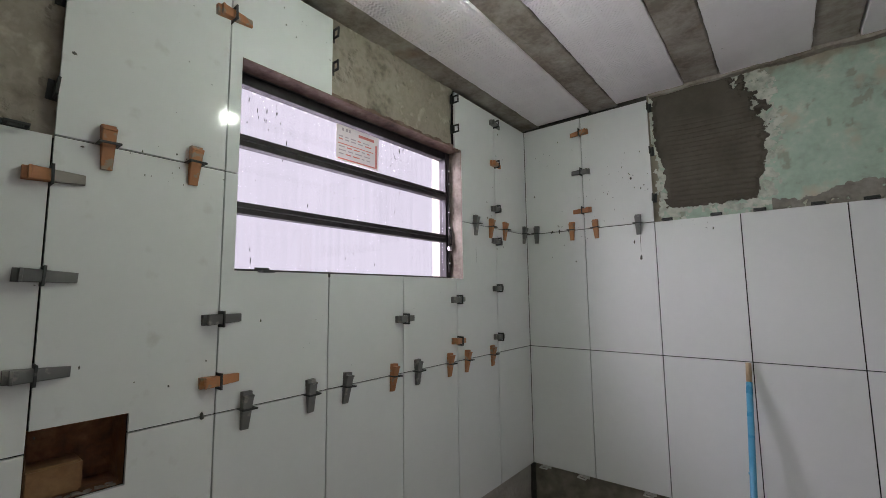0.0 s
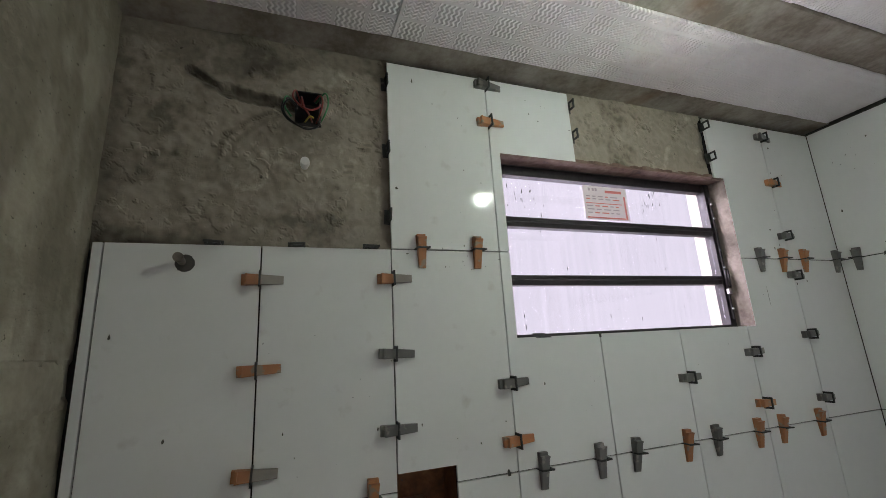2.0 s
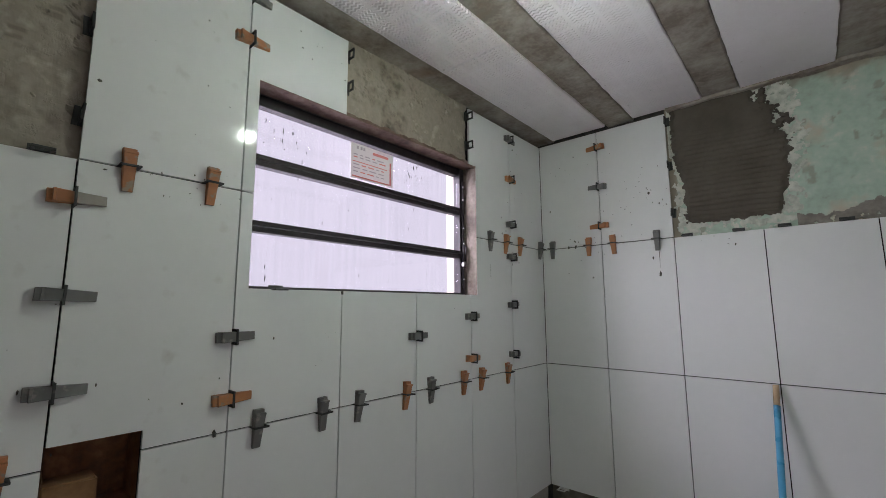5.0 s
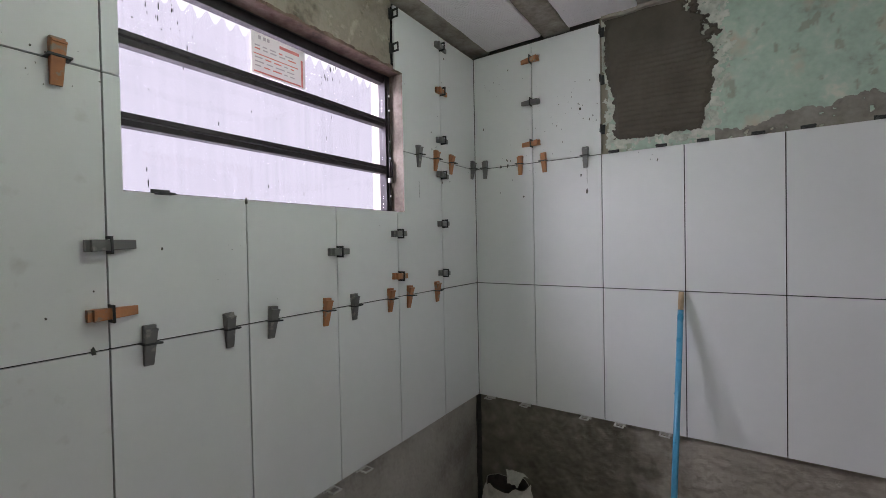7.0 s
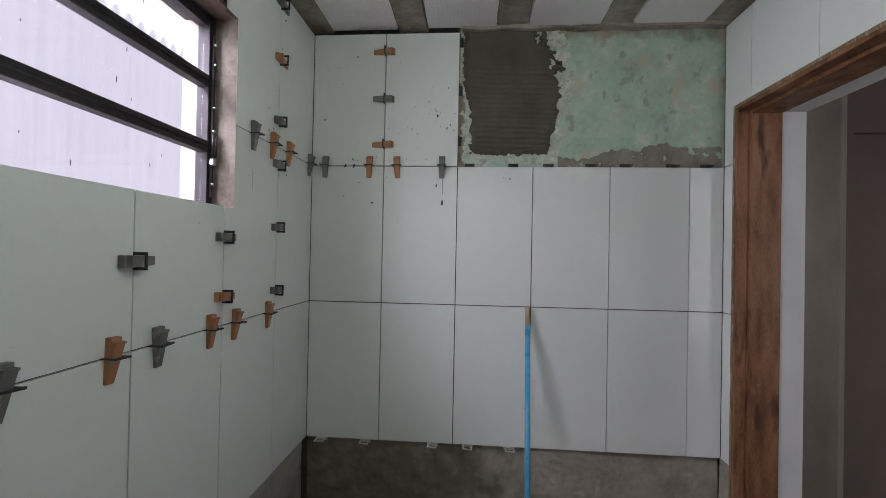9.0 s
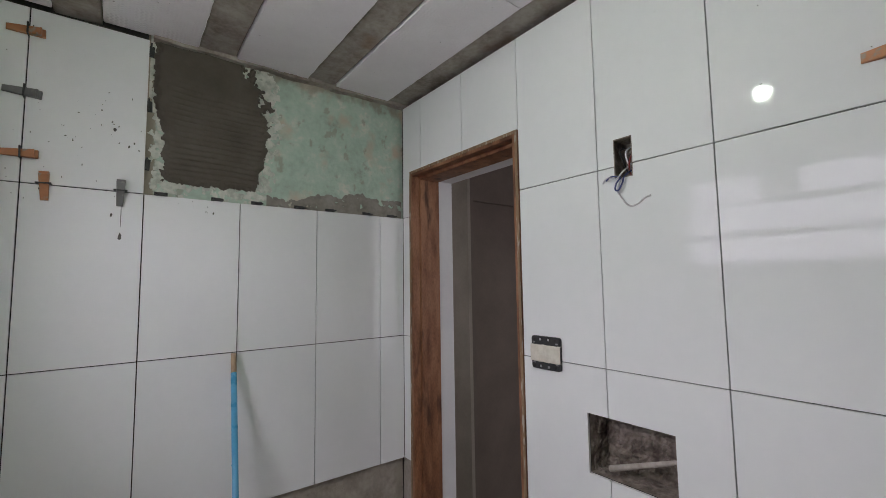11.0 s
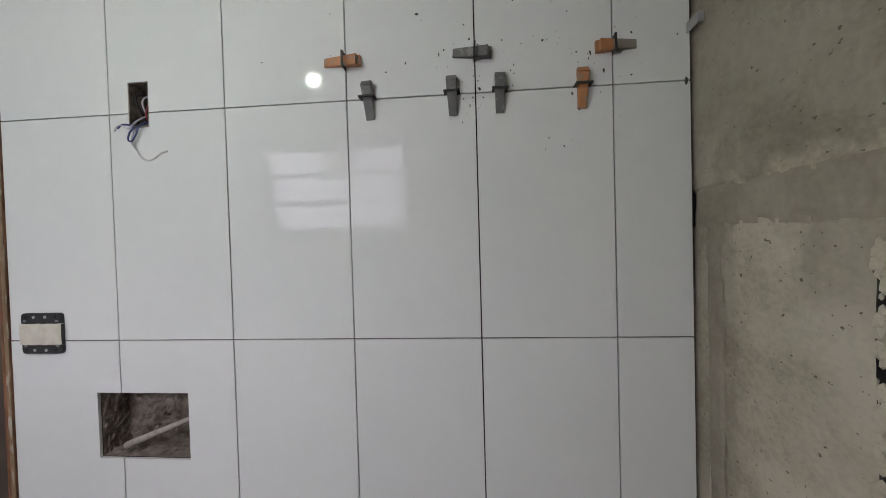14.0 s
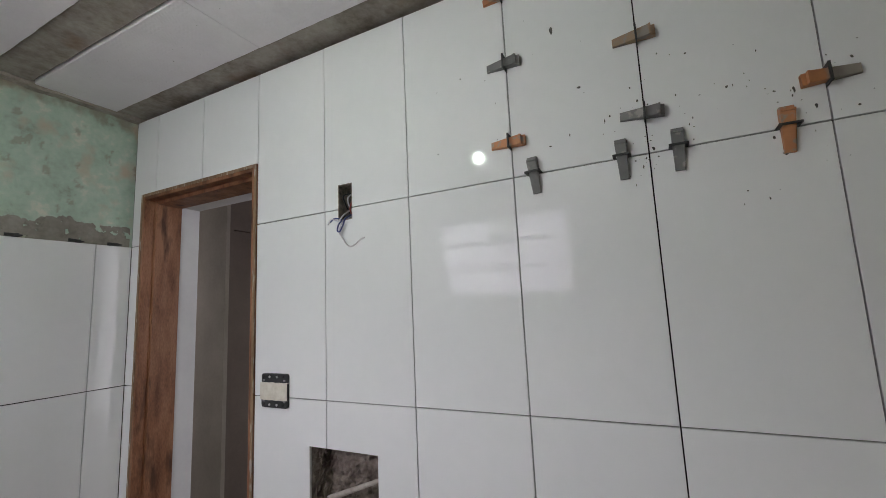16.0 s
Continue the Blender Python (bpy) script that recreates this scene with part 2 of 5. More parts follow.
wall_w = tagged(part("wall_west", slab_bm("W", -0.17, 2.78, 0, 2.72, 0.045, 0.17, [WIN, NICHE_W, BOX_W]), CORE), "window wall half covered with white tiles over cement", "wall", kind="structure")
wall_f = tagged(part("wall_north", slab_bm("F", -0.03, X_D + 0.03, 0, 2.72, 0.030, 0.17), CORE), "end wall with white tiles and a bare green painted band", "wall", kind="structure")
wall_d = tagged(part("wall_east", slab_bm("D", -0.17, 2.78, 0, 2.72, 0.030, 0.155, [DOOR, BOX_D, NICHE_D]), CORE), "door wall covered with glossy white tiles", "wall", kind="structure")
wall_b = tagged(part("wall_south", slab_bm("B", -0.03, X_D + 0.03, 0, 2.72, 0.020, 0.15, [HOLE_B]), CORE), "bare cement rendered wall with an open chase", "wall", kind="structure")
floor = tagged(part("floor", box_bm((-0.15, -2.8, -0.1), (5.5, 2.2, 0.0)), FLOORM), "dusty bare concrete floor", "floor", kind="structure")


def groove(u, z):
    """The chase that runs up and away from the junction box."""
    d = 0.0
    for a, b, w, h in (((2.22, 2.290), (2.395, 2.313), 0.020, 0.014), ((2.395, 2.313), (2.475, 2.362), 0.012, 0.012), ((2.25, 2.272), (2.332, 2.231), 0.007, 0.004), ((2.332, 2.231), (2.386, 2.18), 0.007, 0.004)):
        ax, az, bx, bz = *a, *b
        t = max(0, min(1, ((u - ax) * (bx - ax) + (z - az) * (bz - az)) / ((bx - ax) ** 2 + (bz - az) ** 2)))
        q = math.hypot(u - ax - t * (bx - ax), z - az - t * (bz - az)) + 0.012 * noise.fractal(Vector((u * 22, z * 22, 3)), 0.9, 2, 4)
        d = max(d, h * max(0, 1 - (q / w) ** 2))
    return d


def crust(u, z):
    """Ragged coats and trowel edges in the bare cement, with the chase cut into it."""
    a = noise.fractal(Vector((u * 8, z * 8, 12)), 0.85, 2, 6)
    b = noise.fractal(Vector((u * 17, z * 17, 19)), 0.85, 2, 5)
    lift = 0.0040 * max(0.0, min(1.0, (a - 0.30) / 0.05)) + 0.0022 * max(0.0, min(1.0, (b - 0.55) / 0.06))
    return groove(u, z) * 1.4 - lift


def near(u, z, pts, w, rag=0.6):
    """1 on a ragged line through the points, falling to 0 at w from it."""
    q = 9.0
    for (ax, az), (bx, bz) in zip(pts, pts[1:]):
        t = max(0, min(1, ((u - ax) * (bx - ax) + (z - az) * (bz - az)) / ((bx - ax) ** 2 + (bz - az) ** 2)))
        q = min(q, math.hypot(u - ax - t * (bx - ax), z - az - t * (bz - az)))
    q += rag * w * noise.fractal(Vector((u * 24, z * 24, 3)), 0.9, 2, 4)
    return max(0.0, min(1.0, 1.6 * (1 - q / w)))


def stain_dark_w(u, z):
    n = noise.fractal(Vector((u * 7, z * 7, 9)), 0.9, 2, 5)
    fine = 0.75 + 0.25 * noise.noise(Vector((u * 60, z * 60, 1)))
    s = 1.0 * near(u, z, ((2.22, 2.292), (2.324, 2.308), (2.40, 2.317), (2.475, 2.362)), 0.024)
    s = max(s, 0.60 * near(u, z, ((2.25, 2.41), (2.33, 2.40), (2.42, 2.385), (2.50, 2.41)), 0.050, 0.9))
    s = max(s, 0.55 * near(u, z, ((2.245, 2.285), (2.332, 2.233), (2.386, 2.18), (2.402, 2.11)), 0.012))
    s = max(s, 0.50 * near(u, z, ((2.245, 2.265), (2.32, 2.214), (2.362, 2.165), (2.375, 2.11)), 0.010))
    s = max(s, 0.38 * near(u, z, ((2.478, 2.13), (2.485, 2.06), (2.475, 1.98)), 0.026, 0.9))
    # Darker along the bottom edge, then towards the corner.
    s = max(s, min(1.0, max(0.0, (1.946 + 0.03 * n + 0.05 * max(0, u - 2.40) - z) / 0.05)) * (0.25 + 0.75 * min(1, max(0, (u - 2.25) / 0.2))))
    s = max(s, 0.55 * max(0.0, min(1.0, (u - 2.595 + 0.02 * n) / 0.04)))
    s = max(s, 0.42 * max(0.0, min(1.0, (n - 0.10) * 2.0)))
    rag = noise.fractal(Vector((u * 26, z * 26, 40)), 0.8, 2, 4)
    # Darker along the ceiling, with thin ragged cracks.
    s = max(s, 0.45 * max(0.0, min(1.0, (z - 2.415 + 0.03 * rag + 0.02 * n) / 0.02)), 0.5 * near(u, z, ((2.06, 2.375), (2.10, 2.355), (2.13, 2.35), (2.16, 2.362)), 0.008, 1.4))
    s = max(s, 0.5 * near(u, z, ((2.30, 2.20), (2.315, 2.15), (2.29, 2.12), (2.262, 2.06)), 0.005, 1.6))
    for cu, cz in ((2.018, 2.19), (2.072, 2.115)):      # prints of a tool in the cement, as darker bars without relief
        for k in (-1, 1):
            s = max(s, 0.45 if abs(u - cu + 0.3 * (z - cz)) < 0.014 and abs(z - cz - 0.009 * k) < 0.005 else 0.0)
    return s * fine


def clamp(v):
    return max(0.0, min(1.0, v))


def stain_shade_b(u, z):
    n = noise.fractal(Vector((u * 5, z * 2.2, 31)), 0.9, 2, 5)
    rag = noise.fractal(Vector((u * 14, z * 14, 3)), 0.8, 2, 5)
    # Darker strip in the west corner, and below another at the east end.
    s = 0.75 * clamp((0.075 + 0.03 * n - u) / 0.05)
    edge = 1.66 + 0.40 * clamp((1.25 - u) / 0.9) + 0.10 * n + 0.045 * rag      # older, browner coat above a ragged edge, deepened to stand for weaker light
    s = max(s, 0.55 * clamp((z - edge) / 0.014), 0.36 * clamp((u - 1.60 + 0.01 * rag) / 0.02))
    west = 0.92 * clamp((1.02 + 0.25 * n + 0.05 * rag - u) / 0.06)             # dimmer light towards the window wall, painted as darker, greener cement
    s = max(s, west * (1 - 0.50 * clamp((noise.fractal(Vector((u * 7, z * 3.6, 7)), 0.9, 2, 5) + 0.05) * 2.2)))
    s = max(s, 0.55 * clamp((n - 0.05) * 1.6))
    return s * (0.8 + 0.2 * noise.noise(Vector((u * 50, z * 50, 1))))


def band(u, z):
    """Smoothed channels that were filled again in the bare wall."""
    n = 0.012 * noise.noise(Vector((u * 18, z * 18, 1)))
    a = abs(z - 1.585 + n) < 0.04
    b = abs(u - 1.685 + n) < 0.028 and z < 1.6
    return 0.006 if a or b else 0.0


part("plaster", rough_bm("W", 0, 2.66, 0, 0.70, 0.020, 0.0045, 0.012), LOW, wall_w)
part("plaster", rough_bm("W", 1.95, 2.66, 1.87, 2.52, 0.024, 0.0055, 0.0045, crust, holes=[BOX_W], stain=stain_dark_w), CONCRETE, wall_w)
part("plaster", rough_bm("W", 0.645, 1.315, 2.208, 2.52, 0.022, 0.005, 0.006, crust), CONCRETE, wall_w)
def dark_corner(u, z):
    """Darker in the corner, thinning out along the wall."""
    n = noise.fractal(Vector((u * 4, z * 4, 21)), 0.9, 2, 5)
    m = noise.fractal(Vector((u * 15, z * 15, 25)), 0.85, 2, 5)
    dark_amount = max(0.0, min(1.0, (0.95 - u + 0.30 * n + 0.10 * m) / 0.22))
    return dark_amount * (0.72 + 0.30 * m)


LOW_DARK_CORNER = material("dark_corner_cement_base", [(0.25, 0.225, 0.182), (0.375, 0.34, 0.285), (0.44, 0.405, 0.345)], 4.0, (0.7, 0.95), 0.006, 50, fine=0.3)
stained(LOW_DARK_CORNER, (0.115, 0.102, 0.074), 0.0010, 7.0)
part("plaster", rough_bm("F", 0, X_D, 0, 0.70, 0.020, 0.007, 0.008, seed=4.0, stain=dark_corner), LOW_DARK_CORNER, wall_f)
part("plaster", rough_bm("D", 0.80, 2.66, 0, 0.70, 0.020, 0.004, 0.012, seed=7.0), FLOORM, wall_d)
part("plaster", rough_bm("D", -0.02, 0.075, 0, 0.685, 0.006, 0.002, 0.012, seed=7.0), LOW, wall_d)
part("plaster", rough_bm("B", -0.02, X_D + 0.02, 0, 2.52, 0.004, 0.0035, 0.012, band, seed=11.0, holes=[HOLE_B], stain=stain_shade_b), RENDER_B, wall_b)


# ceiling: prefabricated joists with foam blocks between them
JOISTS = ((-0.03, 0.082), (0.377, 0.507), (0.808, 0.940), (1.243, 1.372), (1.662, 1.79))


def foam_material():
    """White foam embossed with squares of wavy lines that turn from square to square; the sheets by the door are worn smooth."""
    m = material("white_embossed_foam", [(0.82, 0.785, 0.80), (0.89, 0.86, 0.875)], 4.0, (0.45, 0.65), 0.0, 90, fine=0.3, spots=(60, 0.74, (0.45, 0.43, 0.40)))
    N, L = m.node_tree.nodes, m.node_tree.links
    geo = N.new("ShaderNodeNewGeometry")
    xyz = N.new("ShaderNodeSeparateXYZ")
    L.new(geo.outputs["Position"], xyz.inputs[0])

    def calc(op, a, b=0.0, c=0.0):
        n = N.new("ShaderNodeMath")
        n.operation = op
        for k, q in enumerate((a, b, c)):
            if isinstance(q, (int, float)):
                n.inputs[k].default_value = q
            else:
                L.new(q, n.inputs[k])
        return n.outputs[0]

    def ramp_(value, a, b, lo=0.0, hi=1.0):
        n = N.new("ShaderNodeMapRange")
        n.interpolation_type = "SMOOTHSTEP"
        for k, q in enumerate((a, b, lo, hi), 1):
            n.inputs[k].default_value = q
        L.new(value, n.inputs[0])
        return n.outputs[0]

    x, y = calc("ADD", xyz.outputs[0], 0.003), calc("ADD", xyz.outputs[1], 5.018)
    side, pitch, length = 0.085, 0.0138, 0.021
    cx, cy = calc("DIVIDE", x, side), calc("DIVIDE", y, side)
    odd = calc("MODULO", calc("ADD", calc("FLOOR", cx), calc("FLOOR", cy)), 2.0)

    def ripple(across, along):
        bend = calc("MULTIPLY", calc("SINE", calc("MULTIPLY", along, 2 * math.pi / length)), 0.0026)
        return calc("SINE", calc("MULTIPLY", calc("ADD", across, bend), 2 * math.pi / pitch))

    ra, rb = ripple(x, y), ripple(y, x)
    wave = calc("MULTIPLY_ADD", calc("SUBTRACT", rb, ra), odd, ra)
    for c in (cx, cy):
        wave = calc("MULTIPLY", wave, ramp_(calc("PINGPONG", c, 0.5), 0.05, 0.10))
    for value, a, b, lo, hi in ((xyz.outputs[0], 0.42, 1.1, 1.0, 0.2), (xyz.outputs[1], -1.25, -0.60, 1.0, 0.35)):
        wave = calc("MULTIPLY", wave, ramp_(value, a, b, lo, hi))
    wear = N.new("ShaderNodeTexNoise")
    wear.inputs["Scale"].default_value, wear.inputs["Detail"].default_value = 6.0, 4
    L.new(geo.outputs["Position"], wear.inputs["Vector"])
    wave = calc("MULTIPLY", wave, ramp_(wear.outputs["Fac"], 0.28, 0.48, 0.5, 1.0))
    bp = N.new("ShaderNodeBump")
    bp.inputs["Strength"].default_value, bp.inputs["Distance"].default_value = 1.0, 0.0020
    L.new(wave, bp.inputs["Height"])
    L.new(bp.outputs[0], N["Principled BSDF"].inputs["Normal"])
    return m


def build_ceiling():
    bm = bmesh.new()
    box_bm((-0.15, -2.8, 2.60), (1.91, 0.17, 2.72), bm=bm)
    for xa, xb in JOISTS:                       # joists, slightly uneven along their edges
        n = 44
        ring = []
        for i in range(n + 1):
            y = Y_B - 0.02 + (0.03 - Y_B + 0.02) * i / n
            ja, jb = (0.003 * noise.noise(Vector((y * 9, xa * 7, s))) for s in (0.0, 5.0))
            zz = 2.490 + 0.0015 * noise.noise(Vector((y * 6, xa, 2)))
            ring.append([bm.verts.new(v) for v in ((xa + ja, y, 2.61), (xa + ja, y, zz + 0.004), (xa + ja + 0.005, y, zz), (xb + jb - 0.005, y, zz), (xb + jb, y, zz + 0.004), (xb + jb, y, 2.61))])
        for a, b in zip(ring, ring[1:]):
            for k in range(5):
                bm.faces.new((a[k], a[k + 1], b[k + 1], b[k]))
    for i in range(40):                         # mortar squeezed along the top of the end wall
        x = 0.66 + i * 0.028
        h = 0.018 + 0.012 * noise.noise(Vector((x * 9, 1, 1)))
        box_bm((x, -0.016 - 0.01 * noise.noise(Vector((x * 14, 2, 2))), 2.492 - h), (x + 0.03, 0.05, 2.53), bm=bm)
    beams = len(bm.faces)
    for (_, xa), (xb, _) in zip(JOISTS, JOISTS[1:]):
        for ya, yb in ((-0.006, -0.93), (-0.934, -1.962), (-1.966, Y_B + 0.004)):
            n = 26
            prev = None
            for i in range(n + 1):
                y = ya + (yb - ya) * i / n
                ja, jb = (0.003 * noise.noise(Vector((y * 22, xa * 5, s))) + 0.002 for s in (8.0, 13.0))
                zz = 2.484 + 0.003 * noise.noise(Vector((xa * 3, ya * 3, 4)))
                cur = [bm.verts.new(v) for v in ((xa + ja + 0.003, y, 2.60), (xa + ja + 0.003, y, zz + 0.003), (xa + ja + 0.006, y, zz), (xb + jb - 0.006, y, zz), (xb + jb - 0.003, y, zz + 0.003), (xb + jb - 0.003, y, 2.60))]
                if prev:
                    for k in range(5):
                        bm.faces.new((prev[k], prev[k + 1], cur[k + 1], cur[k]))
                else:
                    bm.faces.new(cur)
                prev = cur
            bm.faces.new(prev)
    bm.faces.ensure_lookup_table()
    for f in bm.faces[beams:]:
        f.material_index = 1
    ob = part("ceiling", bm, BEAM)
    ob.data.materials.append(foam_material())
    return tagged(ob, "ceiling of concrete joists with white embossed foam blocks between", "ceiling", kind="structure")


ceiling = build_ceiling()

# mortar bed behind the tiles
for wall, owner, ua, ub, za, zb, cuts in (
        ("W", wall_w, 0.0, 2.629, J0 + 0.004, J2 - 0.004, [WIN, NICHE_W]), ("W", wall_w, 0.0, 0.648, J2 - 0.004, TOP - 0.004, [WIN]), ("W", wall_w, 1.312, 1.955, J2 - 0.004, TOP - 0.004, [WIN]),
        ("F", wall_f, 0.0, X_D, J0 + 0.004, J2 - 0.004, []), ("F", wall_f, 0.0, 0.645, J2 - 0.004, TOP - 0.004, []),
        ("D", wall_d, 0.0, 2.603, J0 + 0.004, TOP - 0.004, [DOOR, BOX_D, NICHE_D])):
    part("mortar_bed", slab_bm(wall, ua, ub, za, zb, THICK + 0.001, 0.048, cuts), JOINT, owner)


# ---- tiles ----
U_W = [0.0, 0.325, 0.652, 0.979, 1.307, 1.631, 1.960, 2.285, 2.607, 2.629]
U_F = [0.0, 0.325, 0.650, 0.974, 1.297, 1.621, 1.757]
U_D = [0.811, 1.135, 1.459, 1.783, 2.106, 2.431, 2.607]
ROWS_Z = [(J0, J1), (J1, J2), (J2, TOP)]
TILES = []
for r, (za, zb) in enumerate(ROWS_Z):
    for k in range(9):
        if r < 2 or k in (0, 1, 4, 5):
            TILES.append(("W", U_W[k], U_W[k + 1], za, zb, [WIN, NICHE_W]))
    for k in range(6):
        if r < 2 or k < 2:
            TILES.append(("F", U_F[k], U_F[k + 1], za, zb, []))
    for k in range(6):
        TILES.append(("D", U_D[k], U_D[k + 1], za, zb, [BOX_D, NICHE_D]))
TILES += [("D", 0.0, 0.066, J0, J1, []), ("D", 0.0, 0.066, J1, J2, []), ("D", 0.0, 0.166, J2, TOP, [DOOR]),
          ("D", 0.166, 0.484, 2.116, TOP, []), ("D", 0.484, 0.811, 2.116, TOP, [])]


def lay_tiles():
    parents = {"W": wall_w, "F": wall_f, "D": wall_d}
    for wall, ua, ub, za, zb, cuts in TILES:
        cs = [c for c in cuts if c[0] < ub - 0.003 and c[1] > ua + 0.003 and c[2] < zb - 0.003 and c[3] > za + 0.003]
        g = GAP / 2 if wall != "D" else 0.0015
        bm = slab_bm(wall, ua + g, ub - g, za + g, zb - g, 0.0, THICK, cs)
        bmesh.ops.recalc_face_normals(bm, faces=bm.faces[:])
        if not cs:
            front = [f for f in bm.faces if all(abs((v.co - on(wall, 0, 0, v.co.z)).dot(on(wall, 0, 1, 0) - on(wall, 0, 0, 0))) < 1e-5 for v in f.verts)]
            es = list({e for f in front for e in f.edges})
            bmesh.ops.bevel(bm, geom=es, offset=0.0007, segments=1, affect="EDGES")
        part("tile", bm, TILE_DUSTY if wall == "W" and ua > 1.6 else TILE, parents[wall])


lay_tiles()

# ---- window ----
def glow(name, colour, strength):
    m = bpy.data.materials.new(name)
    m.use_nodes = True
    N, L = m.node_tree.nodes, m.node_tree.links
    N.remove(N["Principled BSDF"])
    em = N.new("ShaderNodeEmission")
    em.inputs[0].default_value, em.inputs[1].default_value = (*colour, 1), strength
    L.new(em.outputs[0], N["Material Output"].inputs[0])
    return m


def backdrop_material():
    m = glow("glowing_outdoors", (1, 1, 1), 0.62)
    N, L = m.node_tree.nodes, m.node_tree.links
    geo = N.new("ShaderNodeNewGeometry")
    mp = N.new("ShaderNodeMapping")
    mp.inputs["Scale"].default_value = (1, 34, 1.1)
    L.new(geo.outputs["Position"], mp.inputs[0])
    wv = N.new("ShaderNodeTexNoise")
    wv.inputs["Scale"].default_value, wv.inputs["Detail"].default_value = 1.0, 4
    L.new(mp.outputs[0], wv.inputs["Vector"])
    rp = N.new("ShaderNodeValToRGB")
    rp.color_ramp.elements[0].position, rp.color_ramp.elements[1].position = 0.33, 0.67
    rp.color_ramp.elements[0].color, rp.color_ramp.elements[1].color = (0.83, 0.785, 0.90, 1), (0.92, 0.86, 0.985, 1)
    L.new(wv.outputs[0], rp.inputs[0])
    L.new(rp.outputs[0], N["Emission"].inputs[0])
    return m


def build_backdrop():
    """Pale neighbouring wall and the corrugated sheet over it; both glow in place of daylight."""
    bm = box_bm((-1.02, -4.0, 0.3), (-1.0, 2.6, 4.2))
    n0 = len(bm.faces)
    prev = None
    for i in range(420):
        y = -2.6 + i * 0.01
        z = 2.62 + 0.025 * math.sin(y * 2 * math.pi / 0.076)
        cur = (bm.verts.new((-0.97, y, z)), bm.verts.new((-0.97, y, 4.0)))
        if prev:
            bm.faces.new((prev[0], cur[0], cur[1], prev[1]))
        prev = cur
    bm.faces.ensure_lookup_table()
    for f in bm.faces[n0:]:
        f.material_index = 1
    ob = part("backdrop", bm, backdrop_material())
    ob.data.materials.append(glow("glowing_sheet", (1.0, 0.96, 1.0), 0.80))
    return tagged(ob, "glowing pale wall in place of daylight outside the window", "backdrop", kind="structure")


backdrop = build_backdrop()


def glass_material():
    """Thin clear pane: lets light straight through and mirrors a little."""
    m = bpy.data.materials.new("window_glass")
    m.use_nodes = True
    N, L = m.node_tree.nodes, m.node_tree.links
    N.remove(N["Principled BSDF"])
    clear, gloss, mx = N.new("ShaderNodeBsdfTransparent"), N.new("ShaderNodeBsdfGlossy"), N.new("ShaderNodeMixShader")
    clear.inputs[0].default_value = (0.97, 0.96, 0.98, 1)
    gloss.inputs["Roughness"].default_value = 0.05
    mx.inputs[0].default_value = 0.04
    L.new(clear.outputs[0], mx.inputs[1])
    L.new(gloss.outputs[0], mx.inputs[2])
    L.new(mx.outputs[0], N["Material Output"].inputs[0])
    return m


GLASS = glass_material()
PAPER = bpy.data.materials.new("backlit_paper")
PAPER.use_nodes = True
_n = PAPER.node_tree
_t = _n.nodes.new("ShaderNodeBsdfTranslucent")
_m = _n.nodes.new("ShaderNodeMixShader")
_t.inputs[0].default_value = (0.93, 0.86, 0.88, 1)
_n.nodes["Principled BSDF"].inputs["Base Color"].default_value = (0.85, 0.8, 0.8, 1)
_m.inputs[0].default_value = 0.10
_n.links.new(_n.nodes["Principled BSDF"].outputs[0], _m.inputs[1])
_n.links.new(_t.outputs[0], _m.inputs[2])
_n.links.new(_m.outputs[0], _n.nodes["Material Output"].inputs[0])
RED_INK = material("red_ink", [(0.68, 0.20, 0.19), (0.74, 0.27, 0.25)], 40, (0.7, 0.8))
GREY_INK = material("grey_ink", [(0.50, 0.44, 0.46), (0.56, 0.50, 0.52)], 40, (0.7, 0.8))
CHROME = material("worn_aluminium", [(0.55, 0.55, 0.56), (0.7, 0.7, 0.7)], 60, (0.25, 0.4), metal=1.0)


